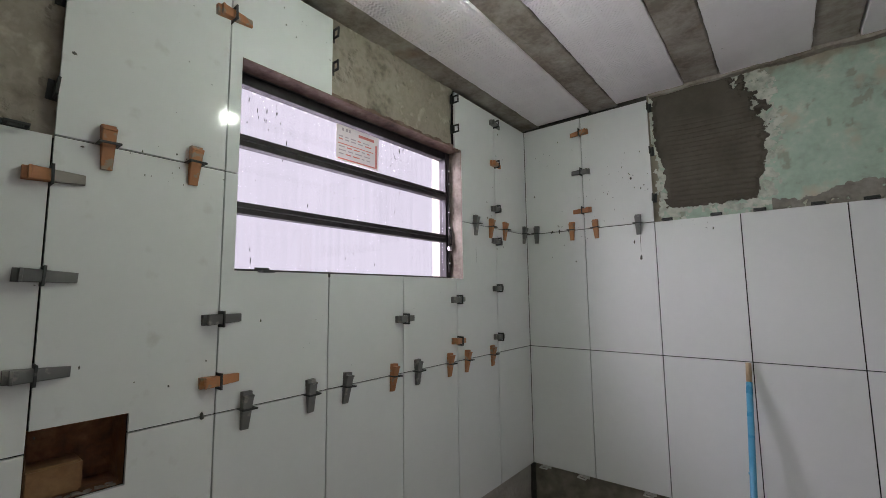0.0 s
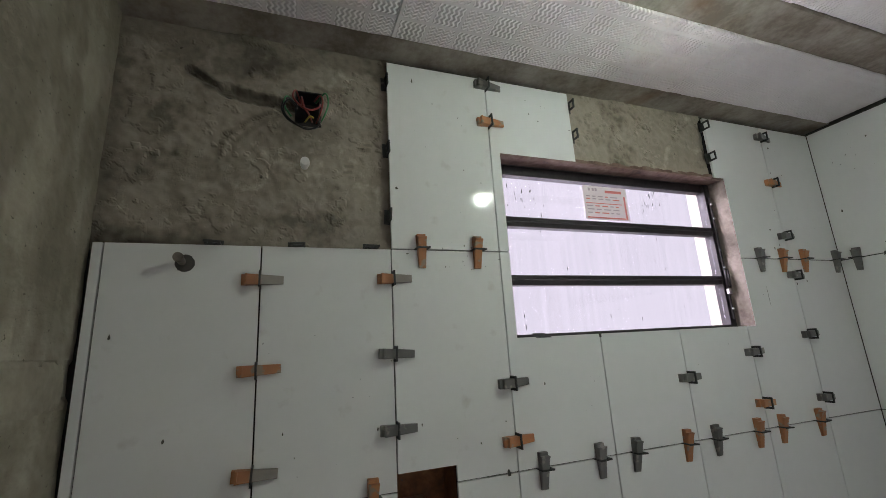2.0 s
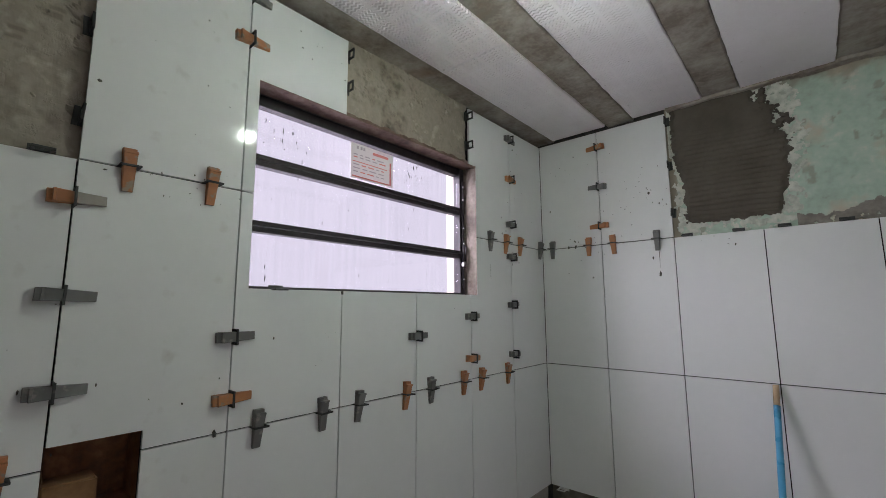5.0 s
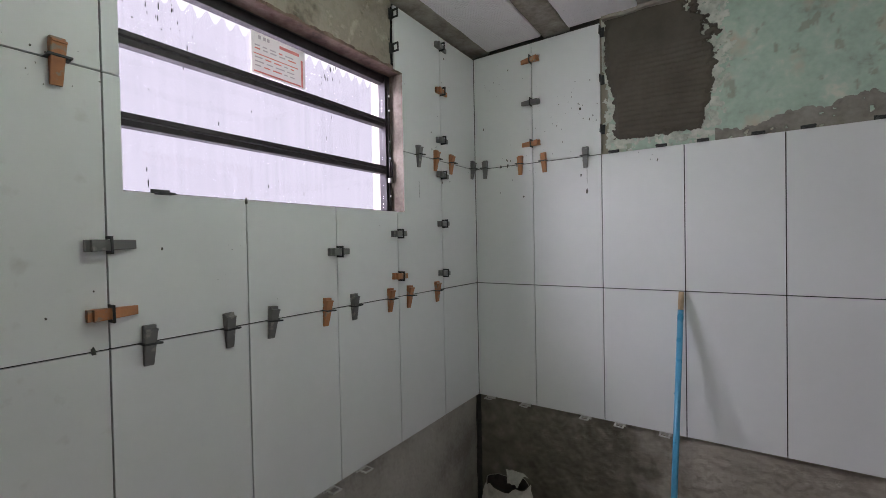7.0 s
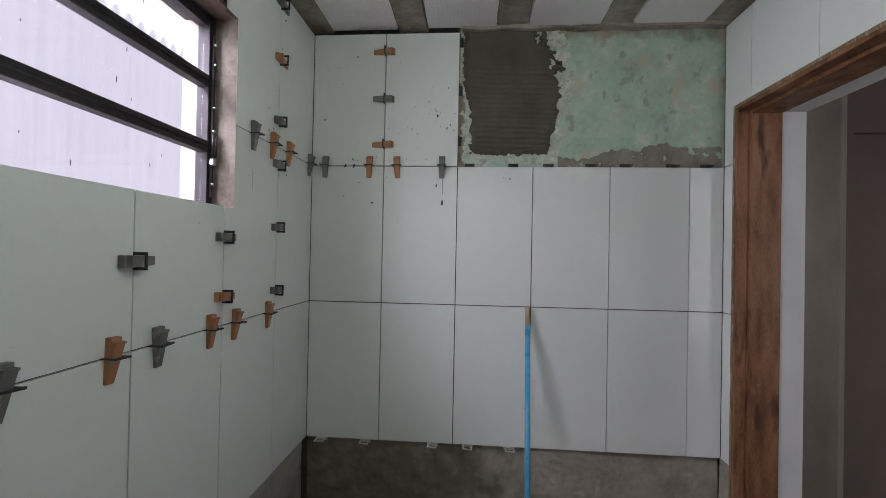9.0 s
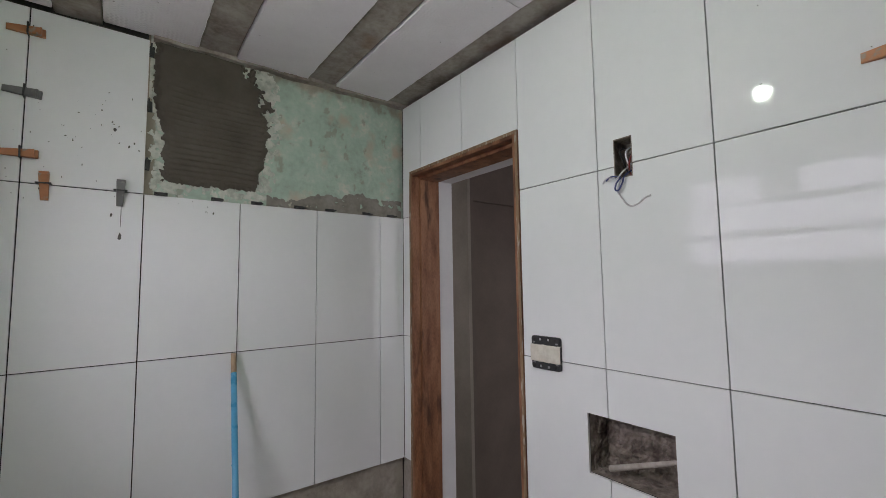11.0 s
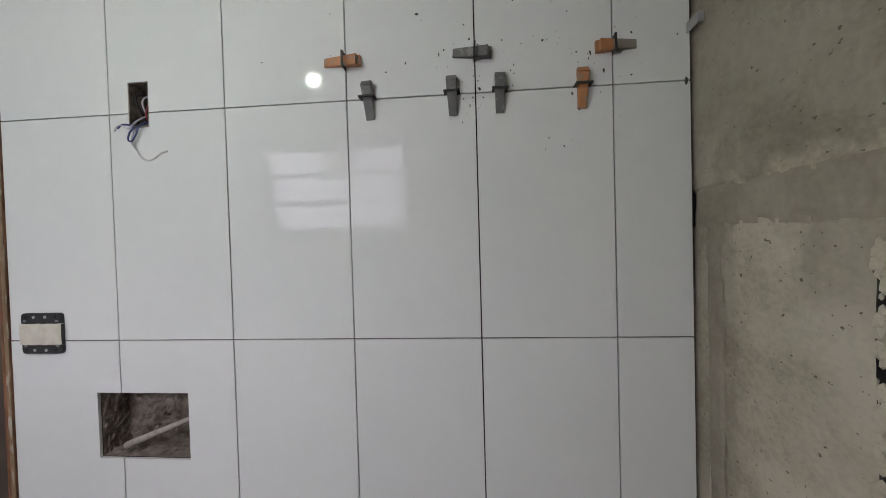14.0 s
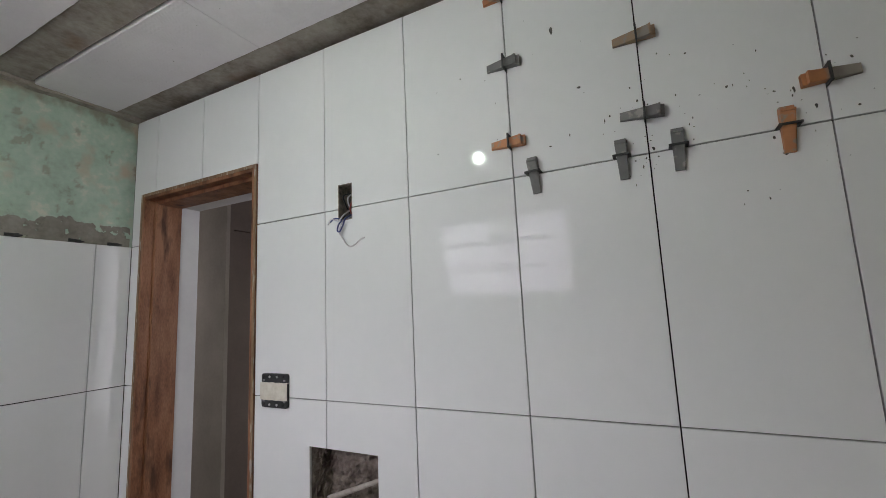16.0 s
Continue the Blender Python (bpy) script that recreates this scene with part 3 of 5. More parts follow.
def build_window():
    w = tagged(empty("window_1", on("W", 1.1, 0.09, 1.63)), "three-light steel window with dark bars and dirty glass", "window", kind="structure")

    def add(name, a, b, mat_, bevel=0.0015, label="", parent=w):
        ob = part(name, box_bm(a, b, bevel), mat_, parent, label)
        ob.matrix_parent_inverse = Matrix.Translation(parent.location).inverted() if parent is w else parent.matrix_parent_inverse
        return ob

    ua, ub, za, zb = WIN
    add("window_frame", (-0.108, -ua - 0.030, za), (-0.070, -ua, zb), STEEL)
    add("window_frame", (-0.108, -ub, za), (-0.070, -ub + 0.012, zb), STEEL)
    add("window_frame", (-0.110, -ub + 0.012, zb - 0.034), (-0.080, -ua - 0.030, zb), STEEL)
    add("window_frame", (-0.108, -ub + 0.012, za), (-0.070, -ua - 0.030, za + 0.010), STEEL)
    for z in (1.800, 1.995):
        add("glazing_bar", (-0.102, -ub + 0.012, z - 0.006), (-0.072, -ua - 0.030, z + 0.010), STEEL)
        add("glazing_bar", (-0.096, -ub + 0.012, z + 0.0125), (-0.066, -ua - 0.030, z + 0.026), STEEL)
    for a, b in ((za + 0.010, 1.794), (1.826, 1.989), (2.021, zb - 0.034)):
        p = add("pane", (-0.092, -ub + 0.012, a), (-0.088, -ua - 0.030, b), GLASS, 0)
        p.visible_shadow = False
    # sash stay along the right post, with its lever and rivets
    add("stay_rod", (-0.069, -ua - 0.020, 1.66), (-0.062, -ua - 0.012, 2.15), STEEL)
    for z in (1.70, 1.775, 1.86, 1.93, 2.06, 2.12):
        p = part("rivet", cyl_bm((-0.063, -ua - 0.016, z), (-0.058, -ua - 0.016, z), 0.004, seg=10), CHROME, w)
        p.matrix_parent_inverse = Matrix.Translation(w.location).inverted()
    bm = bmesh.new()
    loop = [(0.008 * math.cos(q), (0.026 if q < math.pi else -0.026) + 0.008 * math.sin(q)) for q in (k * math.pi / 6 for k in range(12))]
    for (a, b), (c, d) in zip(loop, loop[1:] + loop[:1]):
        cyl_bm((-0.054, -ua - 0.020 + a, 1.815 + b), (-0.054, -ua - 0.020 + c, 1.815 + d), 0.0032, seg=8, bm=bm)
    p = part("lever", bm, STEEL, w, "black ring lever", smooth=True)
    p.matrix_parent_inverse = Matrix.Translation(w.location).inverted()
    add("lever_tip", (-0.062, -ua - 0.032, 1.755), (-0.048, -ua - 0.016, 1.775), CHROME, 0.003)
    # dried mortar on the glass
    bm = bmesh.new()
    rnd = random.Random(5)
    for cu, cz, n, su, sz in ((1.47, 2.09, 26, 0.05, 0.045), (0.92, 2.09, 22, 0.03, 0.05), (1.2, 1.72, 8, 0.3, 0.05), (1.2, 1.90, 8, 0.3, 0.05)):
        for _ in range(n):
            u, z = rnd.gauss(cu, su), rnd.gauss(cz, sz)
            if not (za + 0.02 < z < 2.16 and ua + 0.04 < u < ub - 0.03):
                continue
            r, ln = rnd.uniform(0.0006, 0.0018), rnd.uniform(1, 7)
            bmesh.ops.create_icosphere(bm, subdivisions=1, radius=r, matrix=Matrix.Translation((-0.0875, -u, z)) @ Matrix.Diagonal((0.35, 1, ln, 1)))
    p = part("mortar_specks", bm, CORE, w)
    p.matrix_parent_inverse = Matrix.Translation(w.location).inverted()
    return w


build_window()
part("reveal", box_bm((-0.069, -1.6, 2.2060), (-0.0004, -0.602, 2.2078)), LINTEL, wall_w, "reddish lintel underside")
part("reveal", rough_bm("W", 0.60, 0.66, 2.199, 2.215, 0.009, 0.003, 0.004), LINTEL, wall_w)
bm = bmesh.new()
for i in range(60):                      # broken edge of the lintel under the bare strip
    u = 0.61 + i * 0.0115
    h = 0.012 + 0.010 * noise.noise(Vector((u * 22, 0, 0)))
    box_bm((-0.06, -u - 0.012, 2.207), (-0.008 - 0.006 * abs(noise.noise(Vector((u * 30, 4, 0)))), -u, 2.210 + h), bm=bm)
part("lintel_edge", bm, LINTEL, wall_w, "chipped reddish lintel edge")
bm = bmesh.new()
for i in range(8):                       # plastered side of the opening
    for j in range(58):
        d0_, d1_ = 0.0002 + i * 0.0088, 0.0002 + (i + 1) * 0.0088
        z0_, z1_ = 1.63 + j * 0.01, 1.63 + (j + 1) * 0.01
        vs = []
        for d_, z_ in ((d0_, z0_), (d1_, z0_), (d1_, z1_), (d0_, z1_)):
            vs.append(bm.verts.new((-d_, -0.604 - 0.0022 * noise.fractal(Vector((d_ * 30, z_ * 14, 1)), 1, 2, 4) - 0.001, z_)))
        bm.faces.new(vs)
bmesh.ops.remove_doubles(bm, verts=bm.verts[:], dist=0.0001)
PALE_REVEAL = material("pale_outer_reveal", [(0.42, 0.37, 0.31), (0.52, 0.47, 0.41)], 9.0, (0.8, 0.95), 0.001, 70)
part("outer_reveal", box_bm((-0.171, -0.6085, 1.63), (-0.112, -0.6035, 2.205)), PALE_REVEAL, wall_w, "pale plastered outer side of the opening")
part("outer_reveal", box_bm((-0.171, -1.597, 1.6305), (-0.112, -0.609, 1.634)), PALE_REVEAL, wall_w, "pale plastered outer sill")
JAMB = material("stained_cement_reveal", [(0.10, 0.075, 0.06), (0.20, 0.165, 0.135), (0.28, 0.24, 0.21)], 9.0, (0.8, 0.95), 0.003, 70, fine=0.4)
part("reveal", bm, JAMB, wall_w, "stained cement reveal")


def build_sticker():
    s = tagged(empty("window_sticker", (-0.0865, -1.125, 2.10)), "white instruction sticker with red printing on the window glass", "sticker")
    part("sheet", box_bm((-0.0004, -0.099, -0.066), (0.0, 0.099, 0.064)), PAPER, s)

    def bar(u0, u1, z0, z1, mat_, name="print_bar"):
        part(name, box_bm((0.0003, u0, z0), (0.0007, u1, z1)), mat_, s)

    bar(0.0, 0.075, 0.040, 0.050, RED_INK)
    bar(-0.092, 0.070, -0.004, -0.001, RED_INK)
    bar(-0.092, 0.080, -0.060, -0.055, RED_INK)
    bar(0.082, 0.090, -0.060, 0.030, RED_INK, "print_arrow")
    rnd = random.Random(3)
    for z in (0.022, 0.012, -0.015, -0.028, -0.041):
        u = -0.088
        while u < 0.06:
            w_ = rnd.uniform(0.012, 0.034)
            bar(u, u + w_, z, z + 0.004, rnd.choice([RED_INK, GREY_INK, GREY_INK]))
            u += w_ + 0.010
    for u in (-0.075, -0.058, -0.045):
        bar(u, u + 0.009, 0.045, 0.056, GREY_INK)


build_sticker()

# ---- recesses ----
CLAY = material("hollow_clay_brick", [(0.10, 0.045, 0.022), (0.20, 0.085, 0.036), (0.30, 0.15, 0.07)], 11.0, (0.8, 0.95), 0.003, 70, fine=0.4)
# Lighter copy of the clay: light on the brick is put into its colour.
CLAY_LIT = material("lit_clay_brick", [(0.20, 0.10, 0.045), (0.32, 0.18, 0.085)], 14.0, (0.8, 0.95), 0.002, 80, fine=0.4)
RUBBLE = material("crumbly_mortar", [(0.10, 0.078, 0.062), (0.21, 0.175, 0.145), (0.31, 0.27, 0.23)], 16.0, (0.85, 0.95), 0.006, 50, fine=0.5)
DARK_PLASTIC = material("dark_box_plastic", [(0.015, 0.015, 0.017), (0.035, 0.035, 0.036)], 30, (0.4, 0.6))


def lining(wall, cut, depth, mat_, owner, jitter=0.0, step=0.02, name="recess_lining"):
    """Back and four sides of a recess, roughened."""
    ua, ub, za, zb = cut
    bm = bmesh.new()
    e = 0.0015

    def sheet(fn, n, m_):
        grid = [[bm.verts.new(fn(i / n, j / m_)) for i in range(n + 1)] for j in range(m_ + 1)]
        for j in range(m_):
            for i in range(n):
                bm.faces.new((grid[j][i], grid[j][i + 1], grid[j + 1][i + 1], grid[j + 1][i]))

    def k(u, d, z):
        p = on(wall, u, d, z)
        f = jitter * noise.fractal(p * 24, 0.8, 2, 4)
        cu, cz = (ua + ub) / 2, (za + zb) / 2
        s = min(1, max(0, (d - 0.012) / 0.02))
        return on(wall, u + (cu - u) * abs(f) * s * 6, d, z + (cz - z) * abs(f) * s * 6) + (on(wall, 0, -1, 0) - on(wall, 0, 0, 0)) * abs(f) * s

    nu, nz, nd = (max(2, round(q / step)) for q in (ub - ua, zb - za, depth))
    sheet(lambda a, b: k(ua + (ub - ua) * a, depth, za + (zb - za) * b), nu, nz)
    for z in (za + e, zb - e):
        sheet(lambda a, b: k(ua + (ub - ua) * a, 0.010 + (depth - 0.010) * b, z), nu, nd)
    for u in (ua + e, ub - e):
        sheet(lambda a, b: k(u, 0.010 + (depth - 0.010) * a, za + (zb - za) * b), nd, nz)
    return part(name, bm, mat_, owner)


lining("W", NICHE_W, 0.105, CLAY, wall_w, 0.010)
lining("D", NICHE_D, 0.100, RUBBLE, wall_d, 0.022, 0.008)
lining("W", BOX_W, 0.075, DARK_PLASTIC, wall_w)
BOX_DIRT = material("cement_smeared_box", [(0.07, 0.06, 0.05), (0.20, 0.175, 0.145), (0.36, 0.32, 0.27)], 26.0, (0.7, 0.95), 0.003, 90, fine=0.5)
lining("D", BOX_D, 0.070, BOX_DIRT, wall_d, 0.006, 0.006)
lining("B", HOLE_B, 0.110, CLAY, wall_b, 0.02, 0.01)
bm = slab_bm("W", 1.868, 1.956, 1.181, 1.240, 0.035, 0.100)
bmesh.ops.bevel(bm, geom=bm.edges[:], offset=0.004, segments=2, affect="EDGES")
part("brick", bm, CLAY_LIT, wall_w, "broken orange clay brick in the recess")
bm = bmesh.new()
rnd = random.Random(9)
for _ in range(40):
    u = rnd.uniform(1.81, 1.95)
    bmesh.ops.create_icosphere(bm, subdivisions=1, radius=rnd.uniform(0.002, 0.007), matrix=Matrix.Translation(on("W", u, rnd.uniform(0.012, 0.03), 1.181)) @ Matrix.Diagonal((1, 1.4, 0.6, 1)))
part("crumbs", bm, RUBBLE, wall_w)
# hollow brick cells in the open chase of the bare wall
bm = bmesh.new()
for i in range(7):
    z = 1.00 + i * 0.078
    a = on("B", 1.15, 0.055, z)
    b = on("B", 1.303, 0.055, z + 0.012)
    box_bm((a.x, a.y - 0.05, a.z), (b.x, a.y + 0.045, b.z), 0.003, bm)
for v in bm.verts:
    v.co += Vector((0.006 * noise.noise(v.co * 30), 0.014 * noise.noise(v.co * 25 + Vector((7, 0, 0))), 0.006 * noise.noise(v.co * 28)))
part("brick_web", bm, CLAY, wall_b)
bm = bmesh.new()
rnd = random.Random(21)
for i in range(90):
    s = rnd.random()
    u, z = (rnd.uniform(1.14, 1.31), 1.503) if s < 0.3 else (1.306, rnd.uniform(0.98, 1.5))
    bmesh.ops.create_icosphere(bm, subdivisions=1, radius=rnd.uniform(0.004, 0.012), matrix=Matrix.Translation(on("B", u + rnd.gauss(0, 0.004), 0.006, z + rnd.gauss(0, 0.004))) @ Matrix.Diagonal((1, 0.6, 1.3, 1)))
part("chipped_rim", bm, RENDER_B, wall_b)


# ---- doorway and hall ----
def build_door_frame():
    f = tagged(empty("door_frame", (1.83, -0.44, 0)), "brown stained wooden door frame with raw edges, no leaf hung", "door frame", kind="structure")
    inv = Matrix.Translation(f.location).inverted()

    def add(name, a, b, mat_, bevel=0.002, label=""):
        ob = part(name, box_bm(a, b, bevel), mat_, f, label)
        ob.matrix_parent_inverse = inv
        return ob

    xa, xm, xb = X_D - 0.003, 1.797, 1.911
    ya, yb = -DOOR[0] - 0.0015, -DOOR[1] + 0.0015
    for s, y in ((-1, ya), (1, yb)):
        add("jamb", (xa, y, 0), (xm, y + s * 0.026, 2.114), WOOD)
        add("jamb_stop", (xm + 0.0005, y, 0), (xb, y + s * 0.040, 2.114), WOOD)
        add("raw_edge", (xa - 0.0025, y, 0), (xa - 0.0003, y + s * 0.012, 2.114), WOOD_EDGE, 0, "unstained wooden edge")
    add("head", (xa, yb + 0.0265, 2.088), (xm, ya - 0.0265, 2.114), WOOD)
    add("head_stop", (xm + 0.0005, yb + 0.0405, 2.074), (xb, ya - 0.0405, 2.114), WOOD)
    add("raw_edge", (xa - 0.0025, yb + 0.0125, 2.102), (xa - 0.0003, ya - 0.0125, 2.114), WOOD_EDGE, 0, "unstained wooden edge")
    return f


build_door_frame()
# Darker copy of the hall plaster: shade is put into its colour.
HALL_SHADE = material("hall_shaded_plaster", [(0.185, 0.148, 0.122), (0.245, 0.198, 0.165)], 2.5, (0.8, 0.9), 0.001, 60)
bm = bmesh.new()
for a, b in (((1.914, -0.100, 0), (2.003, 1.6, 2.6)), ((1.914, -2.2, 0), (2.003, -0.775, 2.6)), ((1.914, -0.775, 2.080), (2.003, -0.100, 2.6))):
    box_bm(a, b, 0, bm)
tagged(part("hall_wall", bm, HALL_WHITE), "white plastered hall side of the door wall", "wall", kind="structure")
tagged(part("hall_wall", box_bm((2.37, 0.200, 0), (2.395, 1.6, 2.6)), HALL), "grey plastered wall corner in the hall", "wall", kind="structure")
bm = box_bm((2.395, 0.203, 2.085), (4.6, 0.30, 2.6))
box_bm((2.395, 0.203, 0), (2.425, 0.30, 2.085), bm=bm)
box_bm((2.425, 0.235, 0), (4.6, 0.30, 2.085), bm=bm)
tagged(part("hall_wall", bm, HALL_SHADE), "brownish shaded wall with a closed recess in the hall", "wall", kind="structure")
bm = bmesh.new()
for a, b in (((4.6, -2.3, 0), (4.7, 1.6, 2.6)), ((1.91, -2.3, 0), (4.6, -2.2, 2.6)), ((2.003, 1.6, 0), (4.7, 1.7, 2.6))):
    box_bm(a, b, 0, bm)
tagged(part("hall_wall", bm, HALL_SHADE), "plain plastered hall walls beyond the doorway", "wall", kind="structure")
tagged(part("hall_ceiling", box_bm((1.914, -2.3, 2.6), (4.7, 1.7, 2.7)), HALL_SHADE), "plain hall ceiling", "ceiling", kind="structure")

# ---- bare band of the end wall ----
GREEN = material("weathered_green_paint", [(0.32, 0.35, 0.28), (0.40, 0.50, 0.41), (0.44, 0.57, 0.465), (0.50, 0.60, 0.50), (0.66, 0.66, 0.56)], 8.0, (0.7, 0.9), 0.004, 45, fine=0.45, span=(0.27, 0.71), spots=(4.6, 0.535, (0.56, 0.475, 0.36), 0.09))


def weather(u, z):
    """Bare grey cement showing through scrapes, and along the top of the paint."""
    a = noise.fractal(Vector((u * 19, z * 13, 51)), 0.85, 2, 5)
    top = max(0.0, min(1.0, (z - 2.425 + 0.05 * a) / 0.05))
    knock = max(0.0, min(1.0, (a - 0.48) * 6)) * 0.6
    side = max(0.0, min(1.0, (0.685 + 0.012 * a - u) / 0.012))
    return max(0.8 * top, knock, side)


stained(GREEN, (0.30, 0.265, 0.20), 0.0005, 12.0)
SKIM = material("scraped_white_skim", [(0.40, 0.43, 0.36), (0.58, 0.60, 0.52), (0.70, 0.70, 0.62)], 22.0, (0.8, 0.95), 0.005, 60, fine=0.4)
WET_MORTAR = material("fresh_grey_mortar", [(0.070, 0.059, 0.043), (0.115, 0.099, 0.075)], 7.0, (0.55, 0.8), 0.0015, 90, fine=0.4)
SMEAR = material("grey_cement_smear", [(0.20, 0.185, 0.155), (0.33, 0.31, 0.265)], 12.0, (0.8, 0.95), 0.003, 70, fine=0.4)
part("plaster", rough_bm("F", 0.645, X_D + 0.01, 1.875, 2.52, 0.020, 0.0012, 0.006, seed=9.0, stain=weather), GREEN, wall_f, "weathered green paint")


def patch_bm(wall, u0, u1, z0, z1, d, step, height):
    """A layer spread on a wall wherever height(u, z) is above zero."""
    bm = bmesh.new()
    nu, nz = round((u1 - u0) / step), round((z1 - z0) / step)
    hs = [[height(u0 + i * step, z0 + j * step) for i in range(nu + 1)] for j in range(nz + 1)]
    vs = {}

    def v(i, j):
        if (i, j) not in vs:
            vs[i, j] = bm.verts.new(on(wall, u0 + i * step, d - max(hs[j][i], -0.001), z0 + j * step))
        return vs[i, j]

    for j in range(nz):
        for i in range(nu):
            if max(hs[j][i], hs[j][i + 1], hs[j + 1][i], hs[j + 1][i + 1]) > 0:
                bm.faces.new((v(i, j), v(i + 1, j), v(i + 1, j + 1), v(i, j + 1)))
    return bm


def right_edge(z):
    zs, us = (1.90, 1.95, 2.05, 2.20, 2.30, 2.38, 2.44, 2.49), (1.00, 1.040, 1.062, 1.085, 1.080, 1.045, 1.00, 0.975)
    return float(np.interp(z, zs, us))


def reach(u, z, grow, rag):
    """Distance inside the outline of the mortar, ragged by noise."""
    n = rag * noise.fractal(Vector((u * 30, z * 30, 2)), 0.8, 2, 4)
    return min(u - 0.668 - 0.034 * max(0.0, min(1.0, (2.26 - z) / 0.12)) + grow * 0.7, right_edge(z) + grow - u, z - 1.940 + grow - 0.06 * max(0, (0.72 - u)) * 4) + n


def mortar(u, z):
    torn = min(1, max(0, (z - 2.15) / 0.15)) * min(1, max(0, (u - 0.93) / 0.05))
    e = reach(u, z, 0.0, 0.012 + 0.050 * torn)
    phase = ((z + 0.03 * (u - 0.85) + 0.0060 * noise.noise(Vector((u * 6, z * 5, 0)))) / 0.0215) % 1.0
    groove_ = math.exp(-((phase - 0.5) / 0.15) ** 2)
    worn = min(1, max(0, (2.36 + 0.10 * noise.noise(Vector((u * 6, 1, 1))) - z) / 0.10)) * min(1, max(0, (u - 0.70) / 0.06))
    worn *= 0.72 + 0.45 * noise.noise(Vector((u * 9, z * 11, 6)))
    return min(e * 0.6, 0.0105 - 0.0080 * groove_ * worn * (0.85 + 0.5 * noise.noise(Vector((u * 22, z * 55, 9)))) + 0.0015 * noise.noise(Vector((u * 14, z * 14, 5))))


def skim(u, z):
    e = reach(u, z, 0.044 + 0.03 * noise.noise(Vector((u * 7, z * 7, 8))) + (0.05 if z > 2.36 else 0.0), 0.035)
    holes = noise.fractal(Vector((u * 38, z * 38, 11)), 0.9, 2, 3)
    return min(e * 0.3, 0.0010 + 0.0005 * noise.noise(Vector((u * 40, z * 40, 3)))) if holes < 0.36 - 0.5 * max(0.0, 0.03 - e) / 0.03 else -0.001


def smear(u, z):
    top = 1.925 + 0.045 * max(0, min(1, (u - 1.22) / 0.15)) + 0.022 * noise.fractal(Vector((u * 9, 3, 3)), 0.9, 2, 4) + 0.009 * noise.fractal(Vector((u * 40, z * 40, 8)), 0.8, 2, 4)
    n = noise.fractal(Vector((u * 26, z * 26, 17)), 0.9, 2, 3)
    return min((top - z) * 0.12, 0.0012) if n > -0.40 else -0.001


part("skim_coat", patch_bm("F", 0.653, 1.18, 1.885, 2.50, 0.0178, 0.0026, skim), SKIM, wall_f, "ragged white skim left round the mortar")
part("cement_smear", patch_bm("F", 1.08, 1.755, 1.885, 2.02, 0.0178, 0.0030, smear), SMEAR, wall_f, "grey cement smear")
tagged(part("mortar_patch", patch_bm("F", 0.655, 1.11, 1.93, 2.492, 0.0155, 0.0021, mortar), WET_MORTAR, smooth=True),
       "dark fresh mortar combed with a notched trowel on the wall", "mortar")


FILLING = material("brown_cement_filling", [(0.26, 0.232, 0.180), (0.33, 0.297, 0.23), (0.40, 0.362, 0.285)], 5.0, (0.8, 0.95), 0.004, 60, fine=0.4)


def chase(u, z):
    n = 0.012 * noise.fractal(Vector((u * 16, z * 16, 1)), 0.9, 2, 3)
    e = max(0.040 - abs(z - 1.585 + n), min(0.026 - abs(u - 1.690 + n), 1.60 - z))
    return min(e * 0.5, 0.0035)


part("filled_chase", patch_bm("B", 0.02, 1.752, 0.02, 1.66, 0.006, 0.010, chase), FILLING, wall_b, "darker strip of smoothed cement filling")


# ---- ceiling bulb ----
PLASTIC_W = material("white_plastic", [(0.72, 0.72, 0.70), (0.80, 0.80, 0.78)], 20, (0.3, 0.45))


def build_bulb():
    b = tagged(empty("ceiling_bulb", (BULB[0], BULB[1], 2.49)), "lit round bulb in a black socket hanging from the ceiling", "bulb")
    bm = bmesh.new()
    bmesh.ops.create_uvsphere(bm, u_segments=24, v_segments=14, radius=0.029)
    low = BULB[2] - 2.49
    bmesh.ops.translate(bm, verts=bm.verts[:], vec=(0, 0, low))
    part("globe", bm, glow("lit_bulb", BULB_COLOUR, BULB_GLOW), b, "glowing white globe", smooth=True)
    skirt = bmesh.new()                   # opaque body that keeps the light off the ceiling
    rings_ = []
    for r, z in ((0.0292, 0.010), (0.0288, 0.017), (0.0265, 0.028), (0.0205, 0.042), (0.0165, 0.050)):
        rings_.append([skirt.verts.new((r * math.cos(q * math.pi / 12), r * math.sin(q * math.pi / 12), low + z)) for q in range(24)])
    for A, B in zip(rings_, rings_[1:]):
        for q in range(24):
            skirt.faces.new((A[q], A[(q + 1) % 24], B[(q + 1) % 24], B[q]))
    part("collar", skirt, PLASTIC_W, b, "white plastic bulb body", smooth=True)
    part("socket", cyl_bm((0, 0, -0.098), (0, 0, -0.050), 0.019, 0.015, 20), DARK_PLASTIC, b)
    for s in (-1, 1):
        cu = bmesh.new()
        for i in range(5):
            a, c = (s * 0.004 + s * 0.003 * math.sin(i * 1.3), 0.002 * math.cos(i * 2), -0.050 + i * 0.0105), (s * 0.004 + s * 0.003 * math.sin((i + 1) * 1.3), 0.002 * math.cos((i + 1) * 2), -0.0395 + i * 0.0105)
            cyl_bm(a, c, 0.0016, seg=8, bm=cu)
        part("wire", cu, DARK_PLASTIC, b)


build_bulb()


